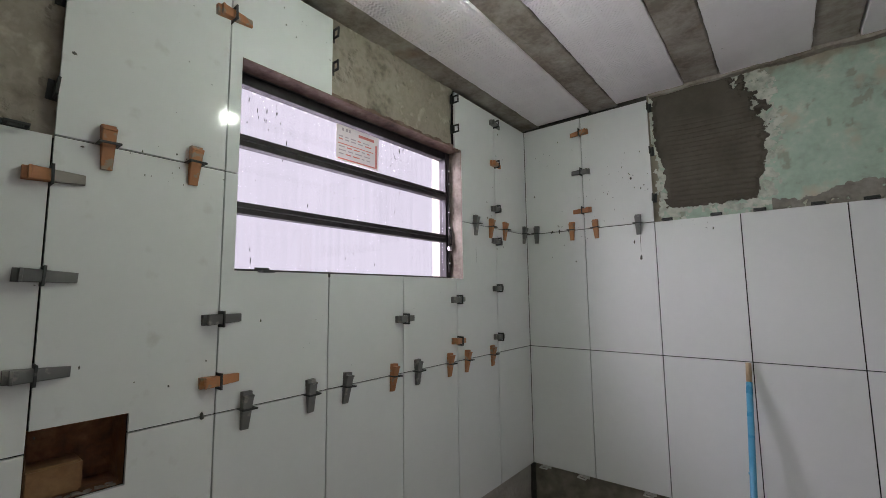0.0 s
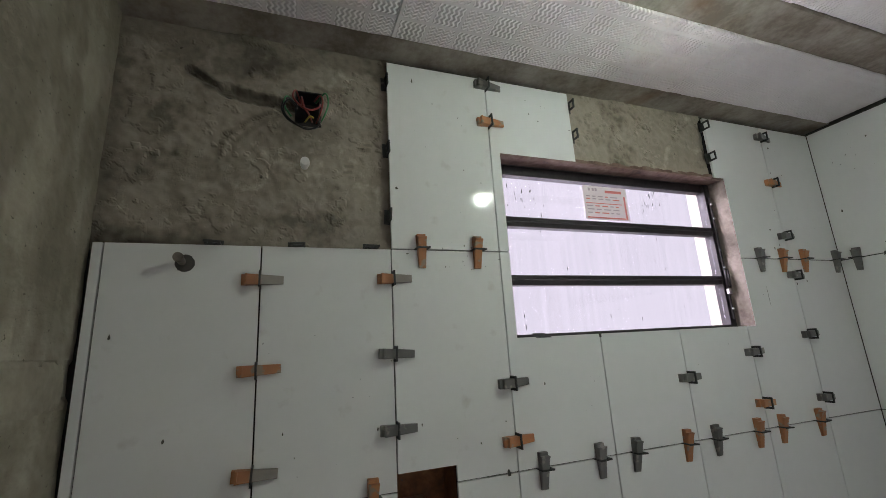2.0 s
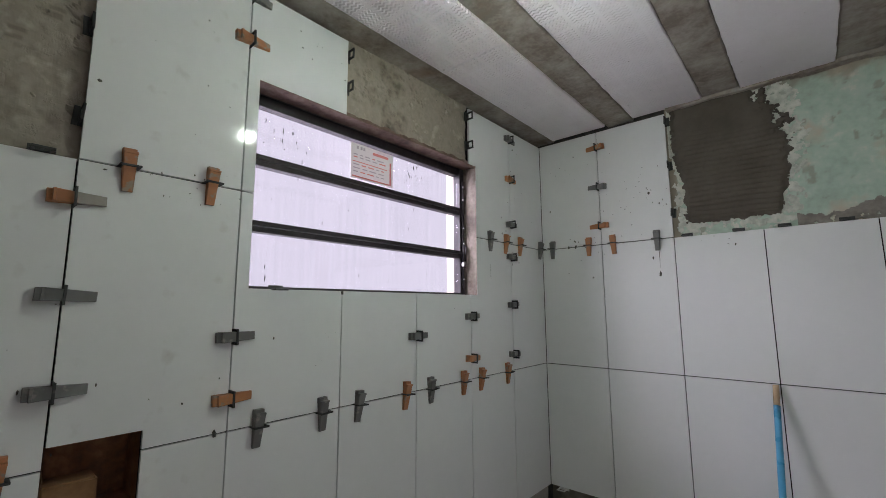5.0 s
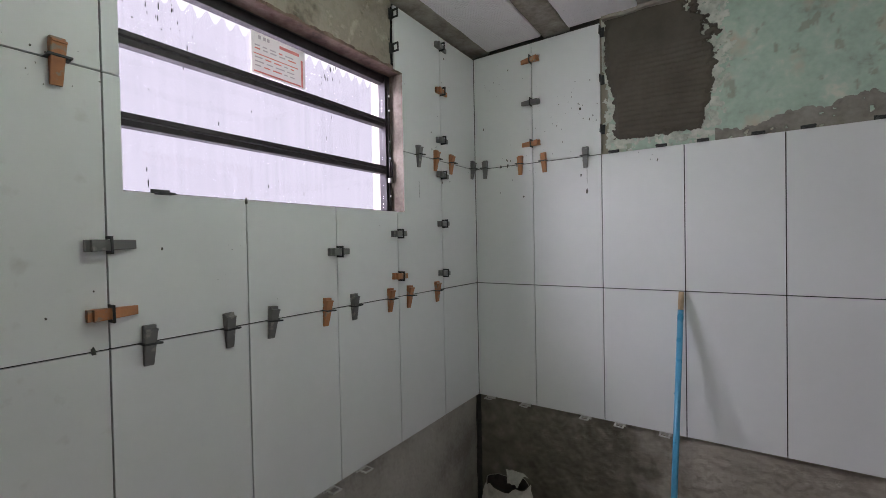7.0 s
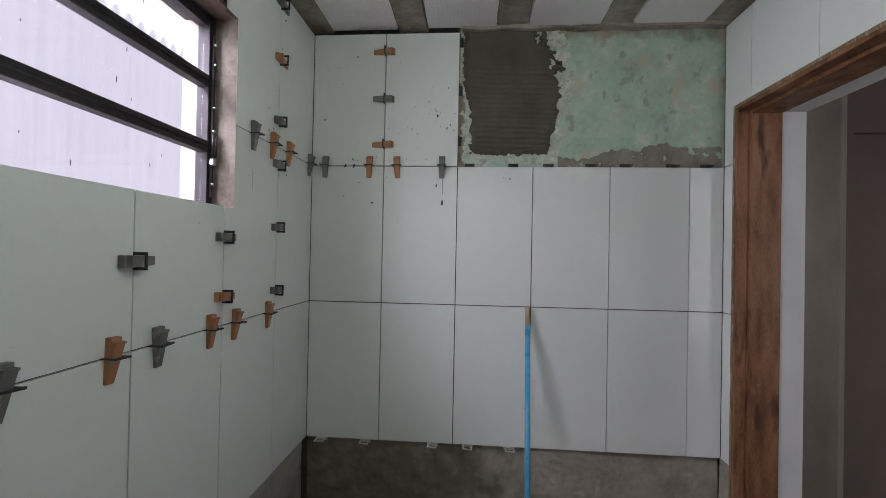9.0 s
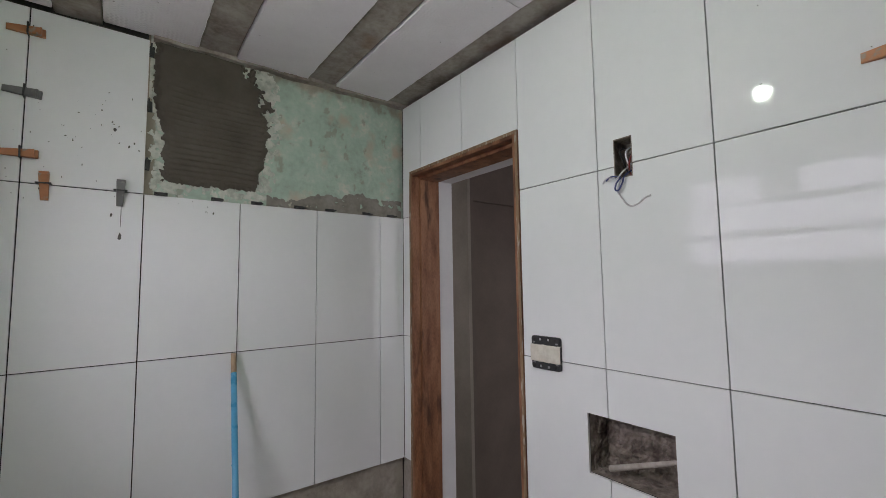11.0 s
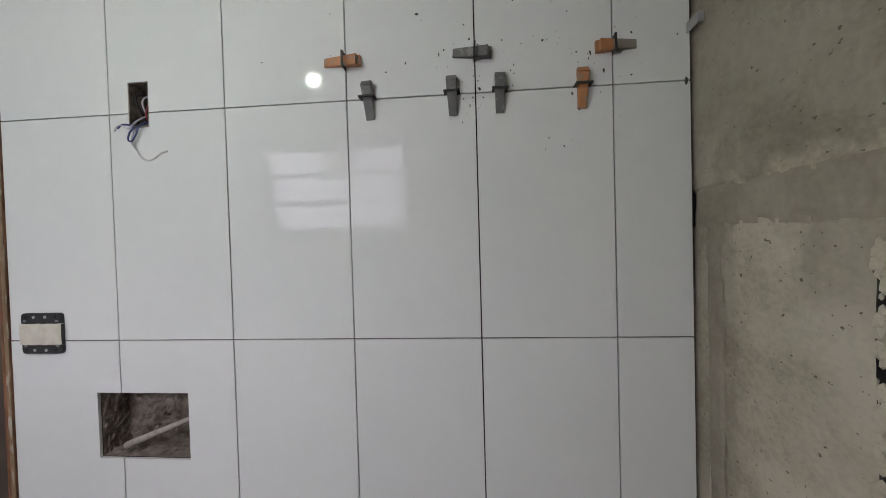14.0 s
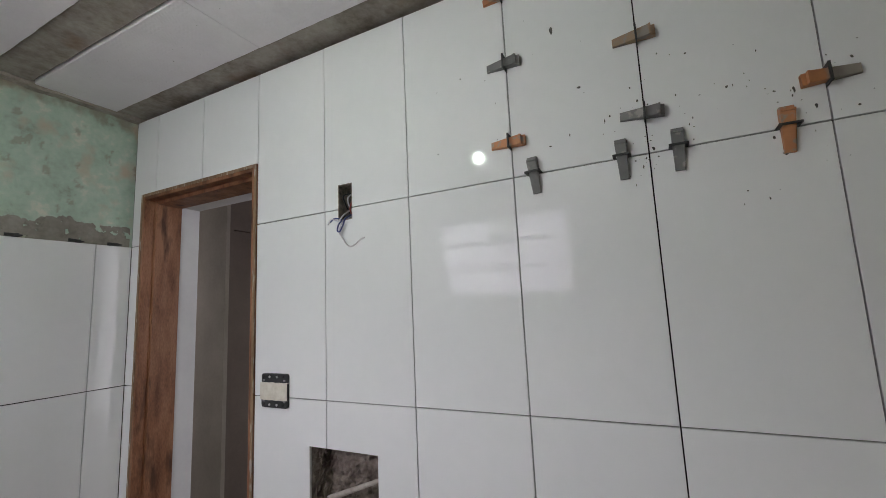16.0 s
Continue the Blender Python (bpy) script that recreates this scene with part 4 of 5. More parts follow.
# ---- wiring, caps and pipes ----
def tube(name, pts, r, mat_, parent, label="", res=6):
    """A bent wire or pipe through the points, as a mesh."""
    P_ = [Vector(p) for p in pts]
    path = []
    for i in range(len(P_) - 1):
        p0, p1, p2, p3 = P_[max(0, i - 1)], P_[i], P_[i + 1], P_[min(len(P_) - 1, i + 2)]
        for k in range(res):
            t = k / res
            path.append(0.5 * ((2 * p1) + (p2 - p0) * t + (2 * p0 - 5 * p1 + 4 * p2 - p3) * t * t + (3 * p1 - p0 - 3 * p2 + p3) * t ** 3))
    path.append(P_[-1])
    bm = bmesh.new()
    rings = []
    for i, p in enumerate(path):
        d = (path[min(i + 1, len(path) - 1)] - path[max(i - 1, 0)]).normalized()
        a = d.orthogonal().normalized()
        if rings:
            a = (last - d * last.dot(d)).normalized()
        last = a
        c = d.cross(a)
        rings.append([bm.verts.new(p + (a * math.cos(q * math.pi / 4) + c * math.sin(q * math.pi / 4)) * r) for q in range(8)])
    for A, B in zip(rings, rings[1:]):
        for q in range(8):
            bm.faces.new((A[q], A[(q + 1) % 8], B[(q + 1) % 8], B[q]))
    bm.faces.new(rings[0])
    bm.faces.new(rings[-1])
    return part(name, bm, mat_, parent, label, smooth=True)


def wire_mat(name, c):
    return material(name, [tuple(0.8 * q for q in c), c], 60, (0.3, 0.45))


RED_W, BLACK_W, GREEN_W = wire_mat("red_wire", (0.36, 0.07, 0.06)), wire_mat("black_wire", (0.015, 0.015, 0.015)), wire_mat("green_wire", (0.05, 0.25, 0.09))
YELLOW_W, WHITE_W, BLUE_W = wire_mat("yellow_wire", (0.65, 0.48, 0.06)), wire_mat("white_wire", (0.62, 0.62, 0.66)), wire_mat("blue_wire", (0.05, 0.07, 0.20))


PALE_LINE = wire_mat("pale_line", (0.68, 0.65, 0.65))


def junction_box(wall, cut, name, label, wires, lip, shell=DARK_PLASTIC):
    ua, ub, za, zb = cut
    c = on(wall, (ua + ub) / 2, 0, (za + zb) / 2)
    jb = tagged(empty(name, c), label, "electrical box")
    inv = Matrix.Translation(c).inverted()
    bm = slab_bm(wall, ua - 0.001, ub + 0.001, za - 0.001, zb + 0.001, lip, 0.068, [(ua + 0.003, ub - 0.003, za + 0.003, zb - 0.003)])
    p = part("box", bm, shell, jb)
    p.matrix_parent_inverse = inv
    for mat_, pts in wires:
        p = tube("wire", [on(wall, *q) for q in pts], 0.0024, mat_, jb, mat_.name.replace("_", " "))
        p.matrix_parent_inverse = inv
    return jb


junction_box("W", BOX_W, "junction_box", "open wall box with loose red, black and green wires", [
    (RED_W, [(2.20, 0.04, 2.31), (2.215, -0.02, 2.315), (2.222, -0.035, 2.285), (2.20, -0.03, 2.262), (2.175, -0.02, 2.262), (2.155, -0.015, 2.275), (2.150, 0.01, 2.30), (2.15, 0.04, 2.31)]),
    (RED_W, [(2.16, 0.04, 2.25), (2.150, -0.02, 2.258), (2.145, -0.025, 2.29), (2.152, -0.01, 2.315), (2.165, 0.03, 2.32)]),
    (RED_W, [(2.19, 0.04, 2.30), (2.20, -0.015, 2.30), (2.195, -0.02, 2.27), (2.18, 0.0, 2.26), (2.17, 0.04, 2.26)]),
    (BLACK_W, [(2.21, 0.03, 2.29), (2.232, -0.02, 2.285), (2.246, -0.022, 2.255), (2.228, -0.026, 2.222), (2.185, -0.028, 2.198), (2.150, -0.02, 2.222), (2.16, 0.04, 2.25)]),
    (BLACK_W, [(2.21, 0.03, 2.30), (2.236, -0.01, 2.295), (2.250, -0.018, 2.262), (2.236, -0.02, 2.228), (2.20, -0.024, 2.206), (2.165, -0.02, 2.208), (2.150, -0.01, 2.235), (2.16, 0.04, 2.26)]),
    (GREEN_W, [(2.16, 0.04, 2.32), (2.138, -0.01, 2.325), (2.130, -0.02, 2.29), (2.138, -0.02, 2.255), (2.148, 0.0, 2.24), (2.16, 0.04, 2.24)]),
    (GREEN_W, [(2.21, 0.03, 2.30), (2.238, -0.01, 2.30), (2.243, -0.02, 2.265), (2.225, -0.02, 2.235)]),
    (YELLOW_W, [(2.19, 0.03, 2.25), (2.178, -0.012, 2.246), (2.168, -0.012, 2.243)])], 0.012)
junction_box("D", BOX_D, "switch_box", "open box in the tiles with twisted wires hanging out", [
    (WHITE_W, [(1.225, 0.05, 1.90), (1.222, -0.008, 1.862), (1.205, -0.016, 1.842), (1.185, -0.018, 1.849), (1.170, -0.016, 1.847), (1.160, -0.014, 1.836)]),
    (BLUE_W, [(1.23, 0.05, 1.88), (1.228, -0.008, 1.85), (1.222, -0.014, 1.828), (1.210, -0.016, 1.808), (1.200, -0.016, 1.812), (1.205, -0.016, 1.830), (1.216, -0.014, 1.845), (1.19, -0.018, 1.851), (1.172, -0.016, 1.842)]),
    (WHITE_W, [(1.215, 0.05, 1.87), (1.216, -0.006, 1.842), (1.211, -0.014, 1.822), (1.205, -0.010, 1.800)]),
    # thin pale line laid flat on the tile below the box
    (PALE_LINE, [(1.205, -0.010, 1.802), (1.214, -0.003, 1.782), (1.228, -0.0025, 1.764), (1.243, -0.0025, 1.758), (1.262, -0.0025, 1.764), (1.280, -0.0025, 1.776), (1.297, -0.0025, 1.780)]),
    (RED_W, [(1.236, 0.06, 1.94), (1.238, 0.015, 1.91), (1.232, 0.01, 1.88), (1.22, 0.04, 1.86)]),
    (BLACK_W, [(1.20, 0.06, 1.95), (1.205, 0.01, 1.93), (1.215, 0.008, 1.90), (1.21, 0.04, 1.87)]),
    (WHITE_W, [(1.225, 0.06, 1.955), (1.222, 0.015, 1.925), (1.226, 0.012, 1.895), (1.22, 0.05, 1.87)])], 0.001, BOX_DIRT)


GREYED = material("scuffed_grey_plastic", [(0.16, 0.16, 0.17), (0.30, 0.30, 0.31)], 60, (0.5, 0.7))


def build_switch_plate():
    c = on("D", 0.917, 0, 1.304)
    s = tagged(empty("switch_plate", c), "black switch mounting plate with masking tape across it", "switch")
    bm = bmesh.new()
    ring = []
    for cy, cz, q0 in ((0.051, 0.046, 0), (-0.051, 0.046, 90), (-0.051, -0.046, 180), (0.051, -0.046, 270)):
        for k in range(5):
            q = radians(q0 + 22.5 * k)
            ring.append((cy + 0.009 * math.cos(q), cz + 0.009 * math.sin(q)))
    layers = [[bm.verts.new((x, y * f, z * f)) for y, z in ring] for x, f in ((-0.0005, 1.0), (-0.0095, 1.0), (-0.011, 0.975))]
    for A, B in zip(layers, layers[1:]):
        for k in range(len(ring)):
            bm.faces.new((A[k], A[(k + 1) % len(ring)], B[(k + 1) % len(ring)], B[k]))
    bm.faces.new(layers[0])
    bm.faces.new(layers[-1])
    part("plate", bm, DARK_PLASTIC, s)
    for y in (-0.048, 0.048):
        for z in (-0.034, 0.034):
            part("slot", box_bm((-0.0116, y - 0.005, z - 0.0025), (-0.0111, y + 0.005, z + 0.0025)), GREYED, s, "worn grey slot edge")
    TAPE = material("masking_tape", [(0.60, 0.56, 0.47), (0.72, 0.69, 0.60)], 30, (0.7, 0.9), 0.0015, 60, fine=0.4)
    bm = bmesh.new()
    n = 24
    prev = None
    for i in range(n + 1):
        y = -0.0625 + 0.125 * i / n
        w = 0.0015 * noise.noise(Vector((y * 60, 0, 0)))
        x = -0.0135 + 0.0012 * noise.noise(Vector((y * 50, 3, 0)))
        edge = abs(y) > 0.058
        cur = [bm.verts.new(v) for v in ((x + 0.0115 if edge else -0.0115, y, -0.031 + w), (x, y, -0.029 + w), (x - 0.001, y, 0.0), (x, y, 0.025 + w), (x + 0.0115 if edge else -0.0115, y, 0.027 + w))]
        if prev:
            for k in range(4):
                bm.faces.new((prev[k], prev[k + 1], cur[k + 1], cur[k]))
        prev = cur
    part("masking_tape", bm, TAPE, s, "creased beige masking tape")
    for y in (-0.042, -0.014, 0.020, 0.045):
        for z in (-0.045, 0.045):
            part("screw", cyl_bm((-0.0105, y, z), (-0.0128, y, z), 0.0042, seg=10), CHROME if y in (-0.014, 0.020) else STEEL, s)
    return s


build_switch_plate()


def build_cap():
    c = on("W", 2.188, 0.02, 2.113)
    s = tagged(empty("capped_pipe", c), "small white plastic cap on a pipe end in the wall", "pipe cap")
    part("stem", cyl_bm((-0.01, 0, 0), (0.022, 0, 0), 0.0095, seg=18), PLASTIC_W, s)
    part("cap", cyl_bm((0.016, 0, 0), (0.036, 0, 0), 0.0125, 0.0115, 18), PLASTIC_W, s)


def build_shower_pipe():
    c = on("W", 2.447, 0.0, 1.837)
    s = tagged(empty("pipe_stub", c), "grey pipe stub sticking out of a round hole in a tile", "pipe")
    # Flat dark disc on the tile face; the hole's shade is only its colour.
    bm = bmesh.new()
    for a in range(28):
        q = a * 2 * math.pi / 28
        r = 0.0205 + 0.002 * noise.noise(Vector((math.cos(q) * 3, math.sin(q) * 3, 0)))
        p = [(0.0012, (r - 0.004) * math.cos(q), (r - 0.004) * math.sin(q)), (0.0012, r * math.cos(q), r * math.sin(q))]
        bm.verts.new(p[1])
    bm.faces.new(bm.verts[:])
    part("hole", bm, CORE, s, "dark disc on the tile, painted as a shaded round hole")
    part("pipe", cyl_bm((0.0, -0.006, 0.003), (0.040, -0.006, 0.006), 0.0085, seg=16), material("zinc_pipe", [(0.09, 0.075, 0.06), (0.17, 0.145, 0.12)], 40, (0.4, 0.7)), s)
    part("rim", cyl_bm((0.032, -0.006, 0.0055), (0.044, -0.006, 0.006), 0.0105, seg=16), material("thread_tape", [(0.13, 0.11, 0.09), (0.24, 0.205, 0.17)], 40, (0.6, 0.8)), s)


build_cap()
build_shower_pipe()
a, b = on("D", 1.120, 0.025, 0.985), on("D", 1.335, 0.022, 1.072)
off = tagged(part("pipe_offcut", cyl_bm(a, b, 0.0095, 0.0060, 14), material("dusty_pipe", [(0.30, 0.265, 0.23), (0.44, 0.40, 0.36)], 30, (0.6, 0.85), 0.002, 60), smooth=False), "dusty grey plastic pipe piece lying in the wall recess", "pipe")


# ---- broom handle leaning on the end wall ----
def build_pole():
    foot, head = Vector((0.937, -0.372, 0.0)), Vector((0.9597, -0.0125, 1.281))
    d = (head - foot).normalized()
    p = tagged(empty("broom_handle", foot), "light blue handle with a bare wooden tip leaning on the tiles", "broom handle")
    BLUE = material("blue_plastic_sleeve", [(0.055, 0.27, 0.45), (0.085, 0.34, 0.53)], 8, (0.25, 0.4), 0.0004, 30)
    RAW = material("raw_stick_wood", [(0.42, 0.30, 0.18), (0.58, 0.45, 0.30)], 14, (0.6, 0.8), 0.0006, 80, stretch=(4, 4, 0.6))
    L_ = (head - foot).length
    part("sleeve", cyl_bm(d * 0.003, d * (L_ - 0.075), 0.0112, seg=20), BLUE, p, smooth=True)
    part("tip", cyl_bm(d * (L_ - 0.076), d * (L_ - 0.001), 0.0104, 0.0098, 20), RAW, p, "bare wooden tip", smooth=True)
    bm = bmesh.new()
    bmesh.ops.create_icosphere(bm, subdivisions=2, radius=0.004, matrix=Matrix.Translation(d * 0.930 + Vector((-0.010, -0.006, 0))))
    for v in bm.verts:
        v.co += Vector((noise.noise(v.co * 300), noise.noise(v.co * 280 + Vector((3, 0, 0))), noise.noise(v.co * 310))) * 0.002
    part("burr", bm, BLUE, p)


build_pole()


# ---- torn sack on the floor ----
def build_sack():
    c = Vector((0.235, -0.150, 0.0))
    s = tagged(empty("cement_sack", c), "torn open paper cement sack standing on the floor", "sack")
    PAPER_S = material("grey_white_sack_paper", [(0.36, 0.33, 0.28), (0.52, 0.49, 0.43), (0.60, 0.57, 0.51)], 9, (0.7, 0.9), 0.003, 40, fine=0.4)
    INSIDE = material("sack_inside", [(0.05, 0.04, 0.035), (0.12, 0.10, 0.085)], 12, (0.8, 0.95), 0.003, 50)
    rings, n = 16, 40
    for name, sh, mat_ in (("sack_wall", 1.0, PAPER_S), ("sack_lining", 0.955, INSIDE)):
        bm = bmesh.new()
        grid = []
        for j in range(rings + 1):
            t = j / rings
            row = []
            for i in range(n):
                q = 2 * math.pi * i / n
                rim = 0.345 + 0.035 * noise.noise(Vector((math.cos(q) * 1.8, math.sin(q) * 1.8, 4))) + 0.012 * noise.noise(Vector((math.cos(q) * 7, math.sin(q) * 7, 1)))
                z = max(0.003 + (1 - sh) * 0.1, rim * t - (1 - sh) * 0.02)
                k = 1 + 0.06 * noise.noise(Vector((math.cos(q) * 2.5, math.sin(q) * 2.5, t * 5))) + 0.03 * math.sin(3 * q + 6 * t)
                k *= sh * (0.92 + 0.16 * math.sin(math.pi * min(1, t * 1.1)) - (0.05 if t > 0.93 else 0))
                row.append(bm.verts.new((0.128 * k * math.cos(q), 0.085 * k * math.sin(q), z)))
            grid.append(row)
        for A, B in zip(grid, grid[1:]):
            for i in range(n):
                bm.faces.new((A[i], A[(i + 1) % n], B[(i + 1) % n], B[i]))
        bm.faces.new(grid[0])
        part(name, bm, mat_, s, smooth=True)
    bm = bmesh.new()                       # folded flap torn over the rim
    prev = None
    for i in range(13):
        q = 0.9 + i * 0.09
        row = []
        for j in range(7):
            t = j / 6
            r = 1.0 - 0.55 * t
            row.append(bm.verts.new((0.128 * r * math.cos(q), 0.088 * r * math.sin(q), 0.352 + 0.020 * math.sin(t * 2.6) - 0.05 * t * t + 0.010 * noise.noise(Vector((i * 0.5, j * 0.6, 2))))))
        if prev:
            for j in range(6):
                bm.faces.new((prev[j], prev[j + 1], row[j + 1], row[j]))
        prev = row
    part("torn_flap", bm, PAPER_S, s, smooth=True)


build_sack()


# ---- tile levelling clips ----
def dirty(name, colour, dust, amount, split=False):
    """Plastic with dried cement on it; split: one end is caked."""
    m = material(name, [tuple(0.85 * q for q in colour), colour], 30, (0.45, 0.65), 0.0006, 120, per_object=0.12)
    N, L = m.node_tree.nodes, m.node_tree.links
    b = N["Principled BSDF"]
    src = b.inputs["Base Color"].links[0].from_socket
    tc = N.new("ShaderNodeTexCoord")
    geo = N.new("ShaderNodeNewGeometry")
    ns = N.new("ShaderNodeTexNoise")
    ns.inputs["Scale"].default_value, ns.inputs["Detail"].default_value = 45, 4
    L.new(geo.outputs["Position"], ns.inputs["Vector"])
    f = N.new("ShaderNodeMapRange")
    f.inputs["From Min"].default_value, f.inputs["From Max"].default_value = 1 - amount, 1.08 - amount
    last_ = ns.outputs["Fac"]
    if split:
        sx = N.new("ShaderNodeSeparateXYZ")
        L.new(tc.outputs["Object"], sx.inputs[0])
        st = N.new("ShaderNodeMath")
        st.operation = "MULTIPLY_ADD"
        L.new(sx.outputs[0], st.inputs[0])
        st.inputs[1].default_value = -60.0
        L.new(ns.outputs["Fac"], st.inputs[2])
        last_ = st.outputs[0]
        f.inputs["From Min"].default_value, f.inputs["From Max"].default_value = 0.2, 0.8
    L.new(last_, f.inputs["Value"])
    mc = N.new("ShaderNodeMix")
    mc.data_type = "RGBA"
    L.new(f.outputs[0], mc.inputs["Factor"])
    L.new(src, mc.inputs["A"])
    mc.inputs["B"].default_value = (*dust, 1)
    L.new(mc.outputs["Result"], b.inputs["Base Color"])
    return m


ORANGE = dirty("orange_wedge_plastic", (0.50, 0.22, 0.095), (0.33, 0.27, 0.20), 0.46)
GREYW = dirty("grey_wedge_plastic", (0.18, 0.18, 0.172), (0.28, 0.27, 0.24), 0.42)
CAKED = dirty("caked_orange_wedge", (0.48, 0.21, 0.09), (0.30, 0.275, 0.235), 0.4, True)
TAN = dirty("tan_wedge_plastic", (0.36, 0.25, 0.16), (0.28, 0.25, 0.21), 0.5)
CLIPM = dirty("dark_clip_plastic", (0.030, 0.032, 0.030), (0.12, 0.112, 0.098), 0.34)
CLIP_PALE = dirty("pale_clip_plastic", (0.66, 0.65, 0.61), (0.38, 0.36, 0.32), 0.38)


def loop_bm(w, h, base=True, thick=0.0040):
    """The clip's loop, across local Y, standing out along Z; with the foot that lies behind the tiles."""
    bm = bmesh.new()
    t = thick / 2
    for a, b in (((-t, -w / 2, -0.010), (t, -w / 2 + 0.007, h)), ((-t, w / 2 - 0.007, -0.010), (t, w / 2, h)), ((-t - 0.0006, -w / 2, h), (t + 0.0006, w / 2, h + 0.005)), ((-t, -w / 2 + 0.005, -0.010), (t, w / 2 - 0.005, 0.002))):
        box_bm(a, b, 0.0006, bm)
    if base:
        box_bm((-0.012, -w / 2 - 0.003, -0.0135), (0.012, w / 2 + 0.003, -0.0105), 0.0005, bm)
    return bm


def wedge_bm():
    """Tapered wedge along local X: a thin tongue, a thick ribbed back at +X and a lower lip behind it."""
    bm = bmesh.new()
    prof = []
    steps = [(-0.053 + 0.0062 * i, 0.0100 + 0.00021 * i, 0.0070 + 0.00125 * i) for i in range(14)]
    steps += [(0.0282, 0.0128, 0.0258), (0.0325, 0.0128, 0.0258), (0.0331, 0.0128, 0.0145), (0.0410, 0.0126, 0.0145)]
    for x, w, z in steps:
        prof.append([bm.verts.new(p) for p in ((x, -w, 0.0004), (x, -w, z - 0.001), (x, -w + 0.0015, z), (x, w - 0.0015, z), (x, w, z - 0.001), (x, w, 0.0004))])
    for a, b in zip(prof, prof[1:]):
        for k in range(6):
            bm.faces.new((a[k], a[(k + 1) % 6], b[(k + 1) % 6], b[k]))
    bm.faces.new(prof[0])
    bm.faces.new(prof[-1])
    return bm


def stand(wall, u, z, x_dir, twist=0.0):
    """Pose on a wall's face: local X along 'u' or 'z' (or back), local Z out of the wall."""
    out = (on(wall, 0, -1, 0) - on(wall, 0, 0, 0)).normalized()
    along = (on(wall, 1, 0, 0) - on(wall, 0, 0, 0)).normalized() if x_dir.endswith("u") else Vector((0, 0, 1))
    if x_dir.startswith("-"):
        along = -along
    y = out.cross(along)
    m = Matrix((along, y, out)).transposed().to_4x4()
    return Matrix.Translation(on(wall, u, 0, z)) @ m @ Matrix.Rotation(radians(twist), 4, "Z")


protos = {}
rnd = random.Random(12)
WORDS = {"o": ("orange", ORANGE), "g": ("grey", GREYW), "og": ("caked orange", CAKED), "t": ("tan", TAN)}


def wedge_clip(wall, u, z, x_dir, kind):
    if kind not in protos:
        colour, mat_ = WORDS[kind]
        e = tagged(empty("levelling_clip"), colour + " plastic wedge in a dark clip across a tile joint", "tile clip", "levelling clips on the tiles")
        part("clip", loop_bm(0.039, 0.0270, thick=0.0034), CLIPM, e, "dark plastic clip")
        part("wedge", wedge_bm(), mat_, e, colour + " tapered wedge")
        protos[kind] = e
        ob = e
        ob.matrix_basis = stand(wall, u, z, x_dir, rnd.uniform(-4, 4))
    else:
        ob = copy_thing(protos[kind], stand(wall, u, z, x_dir, rnd.uniform(-4, 4)))
    return ob


def bare_clip(wall, u, z, x_dir, kind):
    if kind not in protos:
        words, mat_, w = {"dark": ("dark plastic tile clip without a wedge at a tile edge", CLIPM, 0.036), "pale": ("pale plastic tile clip sticking out under the lowest tiles", CLIP_PALE, 0.042)}[kind]
        ob = tagged(part("tile_clip", loop_bm(w, 0.030 if kind == "pale" else 0.021), mat_), words, "tile clip", "empty clips along the tile edges")
        protos[kind] = ob
        ob.matrix_basis = stand(wall, u, z, x_dir, rnd.uniform(-5, 5))
    else:
        copy_thing(protos[kind], stand(wall, u, z, x_dir, rnd.uniform(-5, 5)))


for u, z, k in ((2.285, 1.797, "og"), (1.960, 1.800, "og"), (2.285, 1.587, "o"), (1.960, 1.606, "g"), (2.285, 1.367, "og"), (1.960, 1.424, "g"), (1.631, 2.440, "g"), (1.631, 2.307, "o"),
                (1.631, 1.509, "g"), (1.631, 1.361, "o"), (0.979, 1.476, "g"), (0.652, 1.540, "g"), (0.652, 1.367, "o"), (0.325, 2.207, "o"), (0.325, 2.415, "g"), (0.325, 1.979, "g"),
                (0.325, 1.817, "g"), (0.325, 1.589, "g"), (0.325, 1.357, "g")):
    wedge_clip("W", u, z, "u", k)
for u, z, k in ((1.876, J2, "o"), (1.706, J2, "o"), (1.558, J1, "g"), (1.368, J1, "g"), (1.238, J1, "g"), (1.034, J1, "o"), (0.908, J1, "g"), (0.712, J1, "o"), (0.591, J1, "o"), (0.386, J1, "o"),
                (0.507, J2, "g"), (0.376, J2, "o"), (0.247, J2, "o"), (0.039, J2, "g"), (2.022, J1, "o")):
    wedge_clip("W", u, z, "z", k)
for u, z, k in ((0.325, 2.385, "o"), (0.325, 2.178, "g"), (0.325, 1.977, "o")):
    wedge_clip("F", u, z, "u", k)
for u, k in ((0.064, "g"), (0.262, "o"), (0.384, "o"), (0.582, "g")):
    wedge_clip("F", u, J2, "z", k)
for u, z, k in ((1.783, 2.202, "g"), (2.106, 2.171, "t"), (2.431, 2.202, "o"), (1.783, 1.978, "o"), (2.106, 1.978, "g"), (2.431, 1.973, "og"), (1.783, 2.407, "o")):
    wedge_clip("D", u, z, "-u" if u > 2.4 else "u", k)
for u, k in ((1.840, "g"), (2.049, "g"), (2.165, "g"), (2.359, "o")):
    wedge_clip("D", u, J2, "z", k)

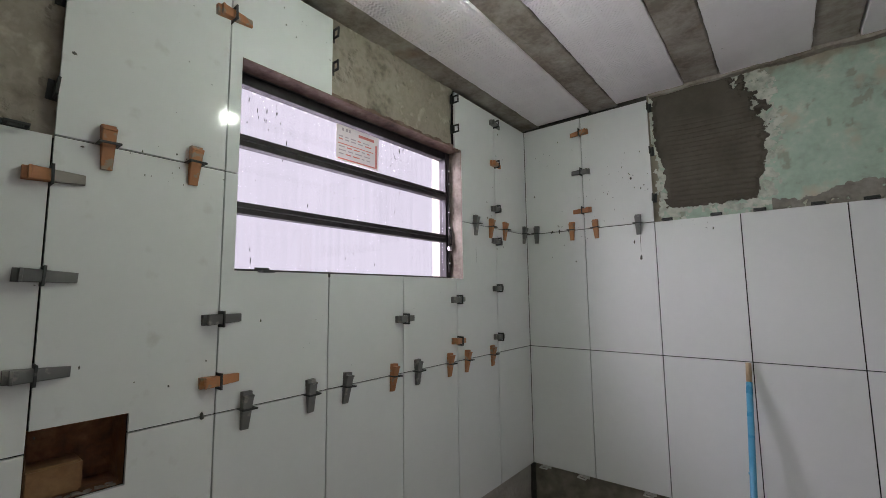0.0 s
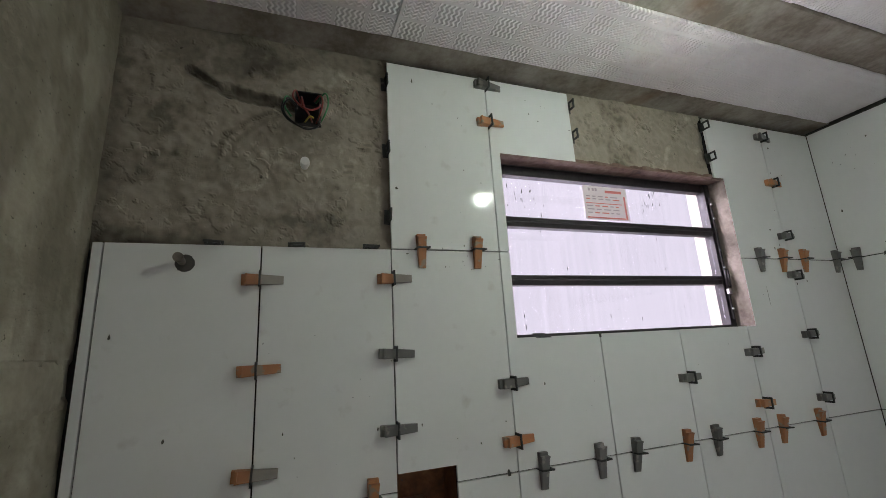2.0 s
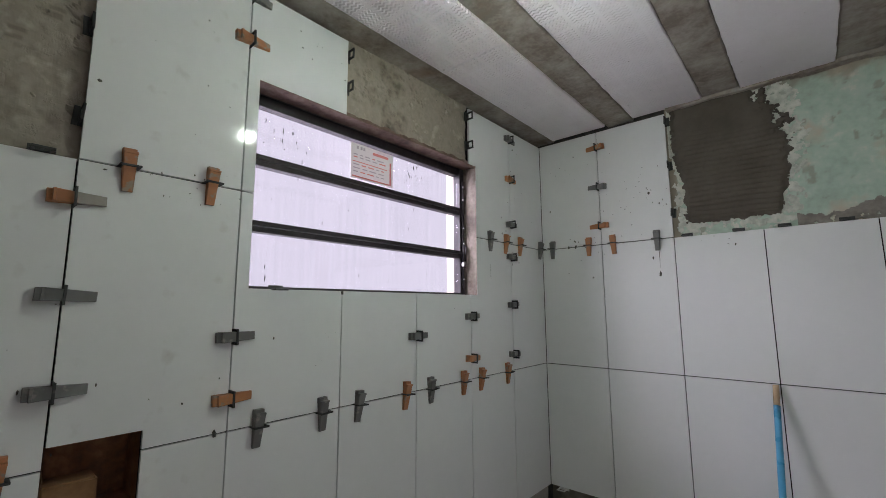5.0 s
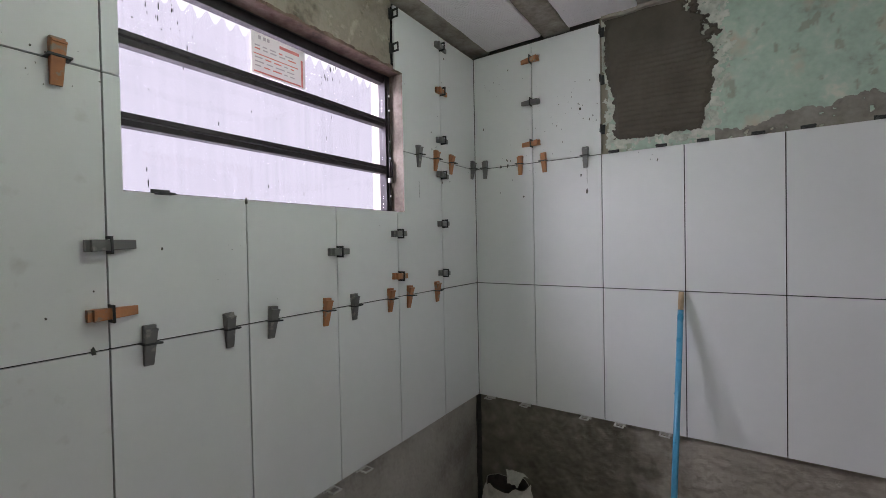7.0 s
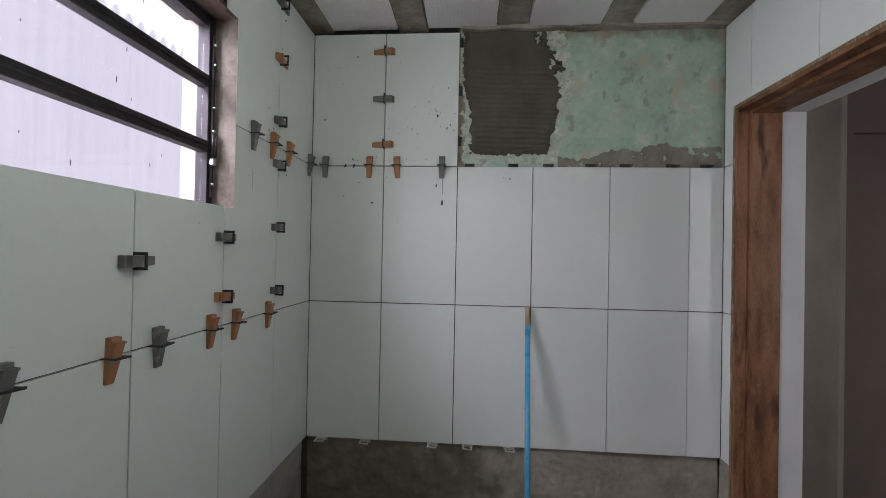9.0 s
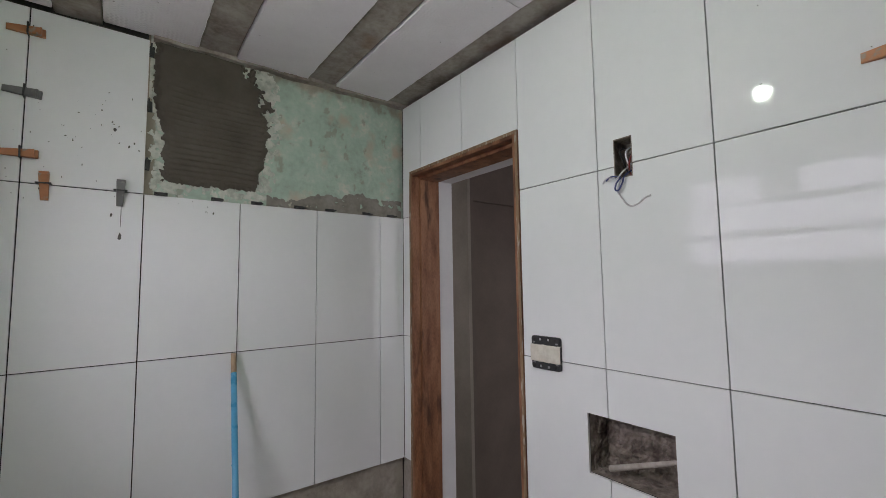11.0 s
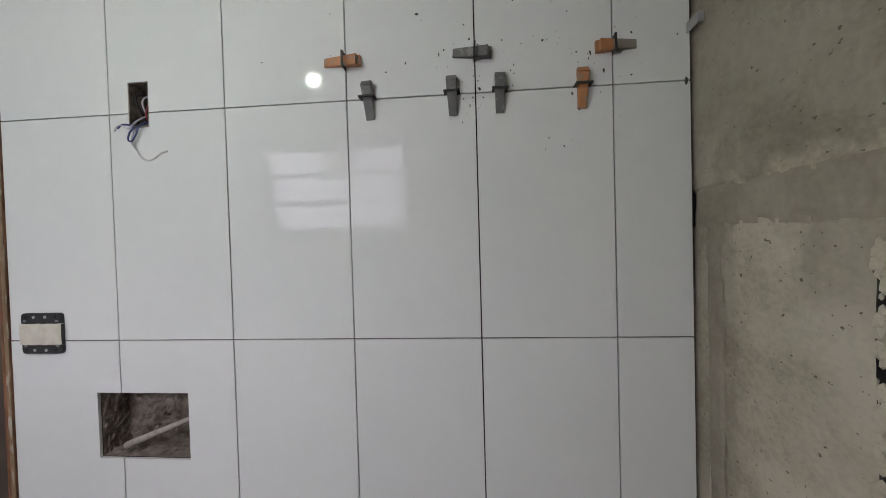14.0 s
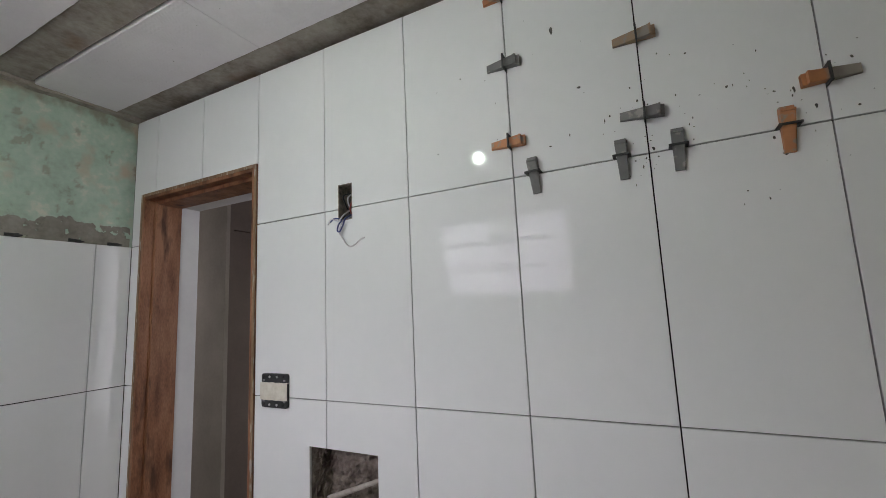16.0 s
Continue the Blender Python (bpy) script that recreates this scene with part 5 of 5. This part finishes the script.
for u, z in ((1.963, 2.397), (1.963, 2.179), (1.963, 1.977), (1.304, 2.419), (1.304, 2.305)):
    bare_clip("W", u, z, "u", "dark")
for u, z in ((0.655, 2.430), (0.655, 2.294)):
    bare_clip("W", u, z, "u", "dark")
bare_clip("W", 1.518, WIN[2] - 0.001, "z", "dark")
for u in (2.392, 2.203, 2.014):
    bare_clip("W", u, J2 + 0.002, "z", "dark")
for u in (0.702, 0.890, 1.039, 1.217, 1.361, 1.550, 1.688):
    bare_clip("F", u, J2 + 0.002, "z", "dark")
for z in (2.430, 2.217, 1.996):
    bare_clip("F", 0.653, z, "u", "dark")
for u in (1.031, 0.879):
    bare_clip("W", u, J0 - 0.003, "z", "pale")
for u in (0.068, 0.266, 0.563, 0.714, 0.894):
    bare_clip("F", u, J0 - 0.003, "z", "pale")
for u in (0.879, 1.047, 1.195, 1.512, 1.700):
    bare_clip("D", u, J0 - 0.003, "z", "pale")
bm = box_bm((-0.0015, -0.012, -0.010), (0.0015, 0.012, 0.052), 0.0005)
box_bm((-0.0100, -0.012, 0.0525), (0.0015, 0.012, 0.0550), 0.0005, bm)
bracket = tagged(part("tile_clip", bm, dirty("grey_clip_plastic", (0.42, 0.42, 0.41), (0.38, 0.36, 0.32), 0.38)), "grey plastic clip standing out at the last tile edge", "tile clip")
bracket.matrix_basis = stand("D", 2.600, 2.004, "-u", 0)

# ---- dried mortar specks on the tiles ----
bm = bmesh.new()
rnd = random.Random(31)


def speck(wall, u, z, r, ln=1.0, squash=0.3):
    p = on(wall, u, -0.0002, z)
    n = on(wall, 0, 1, 0) - on(wall, 0, 0, 0)
    sc = Vector((1, 1, ln)) - Vector((abs(n.x), abs(n.y), 0)) * (1 - squash)
    q = bmesh.ops.create_icosphere(bm, subdivisions=1, radius=r, matrix=Matrix.Translation(p) @ Matrix.Diagonal((*sc, 1)))
    for v in q["verts"]:
        v.co += (v.co - p) * 0.95 * noise.noise(v.co * 520)


for wall, cu, cz, su, sz, n in (("F", 0.50, 2.08, 0.10, 0.12, 40), ("F", 0.30, 1.90, 0.12, 0.05, 20), ("F", 0.25, 2.30, 0.15, 0.10, 18), ("F", 0.80, 1.84, 0.1, 0.03, 8), ("D", 2.25, 1.98, 0.16, 0.05, 60), ("D", 2.10, 1.87, 0.02, 0.03, 24),
                                ("D", 2.30, 1.80, 0.10, 0.06, 14), ("D", 2.0, 2.2, 0.3, 0.12, 18), ("W", 1.80, 1.86, 0.10, 0.03, 20), ("W", 2.35, 1.60, 0.15, 0.18, 5), ("W", 1.75, 2.25, 0.12, 0.15, 16),
                                ("W", 1.40, 2.40, 0.06, 0.04, 10), ("W", 0.35, 2.0, 0.12, 0.25, 26), ("W", 1.2, 1.45, 0.5, 0.1, 12), ("W", 2.10, 1.45, 0.2, 0.12, 14), ("D", 1.3, 0.8, 0.2, 0.06, 5)):
    for _ in range(n):
        u, z = rnd.gauss(cu, su), rnd.gauss(cz, sz)
        if wall == "W" and (u < 0.01 or (WIN[0] < u < WIN[1] and WIN[2] < z < WIN[3]) or z > 2.46 or (u > 1.955 and z > J2)):
            continue
        if wall == "F" and (u < 0.01 or z > 2.46 or (u > 0.64 and z > J2)):
            continue
        if wall == "D" and (u > 2.6 or z > 2.46):
            continue
        speck(wall, u, z, min(0.0055, rnd.lognormvariate(-6.60, 0.5)), rnd.choice((0.5, 0.8, 1.5, 2.2)))
for u, z, r, ln in ((0.558, 2.105, 0.0065, 1), (0.585, 1.723, 0.0055, 2.4), (0.586, 1.79, 0.0013, 40), (0.275, 1.722, 0.0055, 1), (0.147, 1.75, 0.003, 1), (0.55, 2.13, 0.003, 1), (0.60, 2.05, 0.003, 2), (0.63, 2.04, 0.003, 1)):
    speck("F", u, z, r, ln)
for u, z in ((0.153, J2), (0.191, J2)):
    speck("F", u, z, 0.004, 2.6, 0.5)
speck("W", 1.660, J1, 0.005, 2.4, 0.6)
speck("W", 1.307, WIN[2] - 0.004, 0.0045, 2.2, 0.6)
speck("D", 2.596, J2, 0.005, 2.4, 0.6)
speck("W", 0.50, 1.74, 0.0011, 45)
tagged(part("mortar_specks", bm, material("dried_speck_mortar", [(0.05, 0.05, 0.042), (0.15, 0.145, 0.12)], 70, (0.8, 0.95), 0.001, 120)), "dried dark mortar specks and drips on the tiles", "mortar specks", kind="stuff")
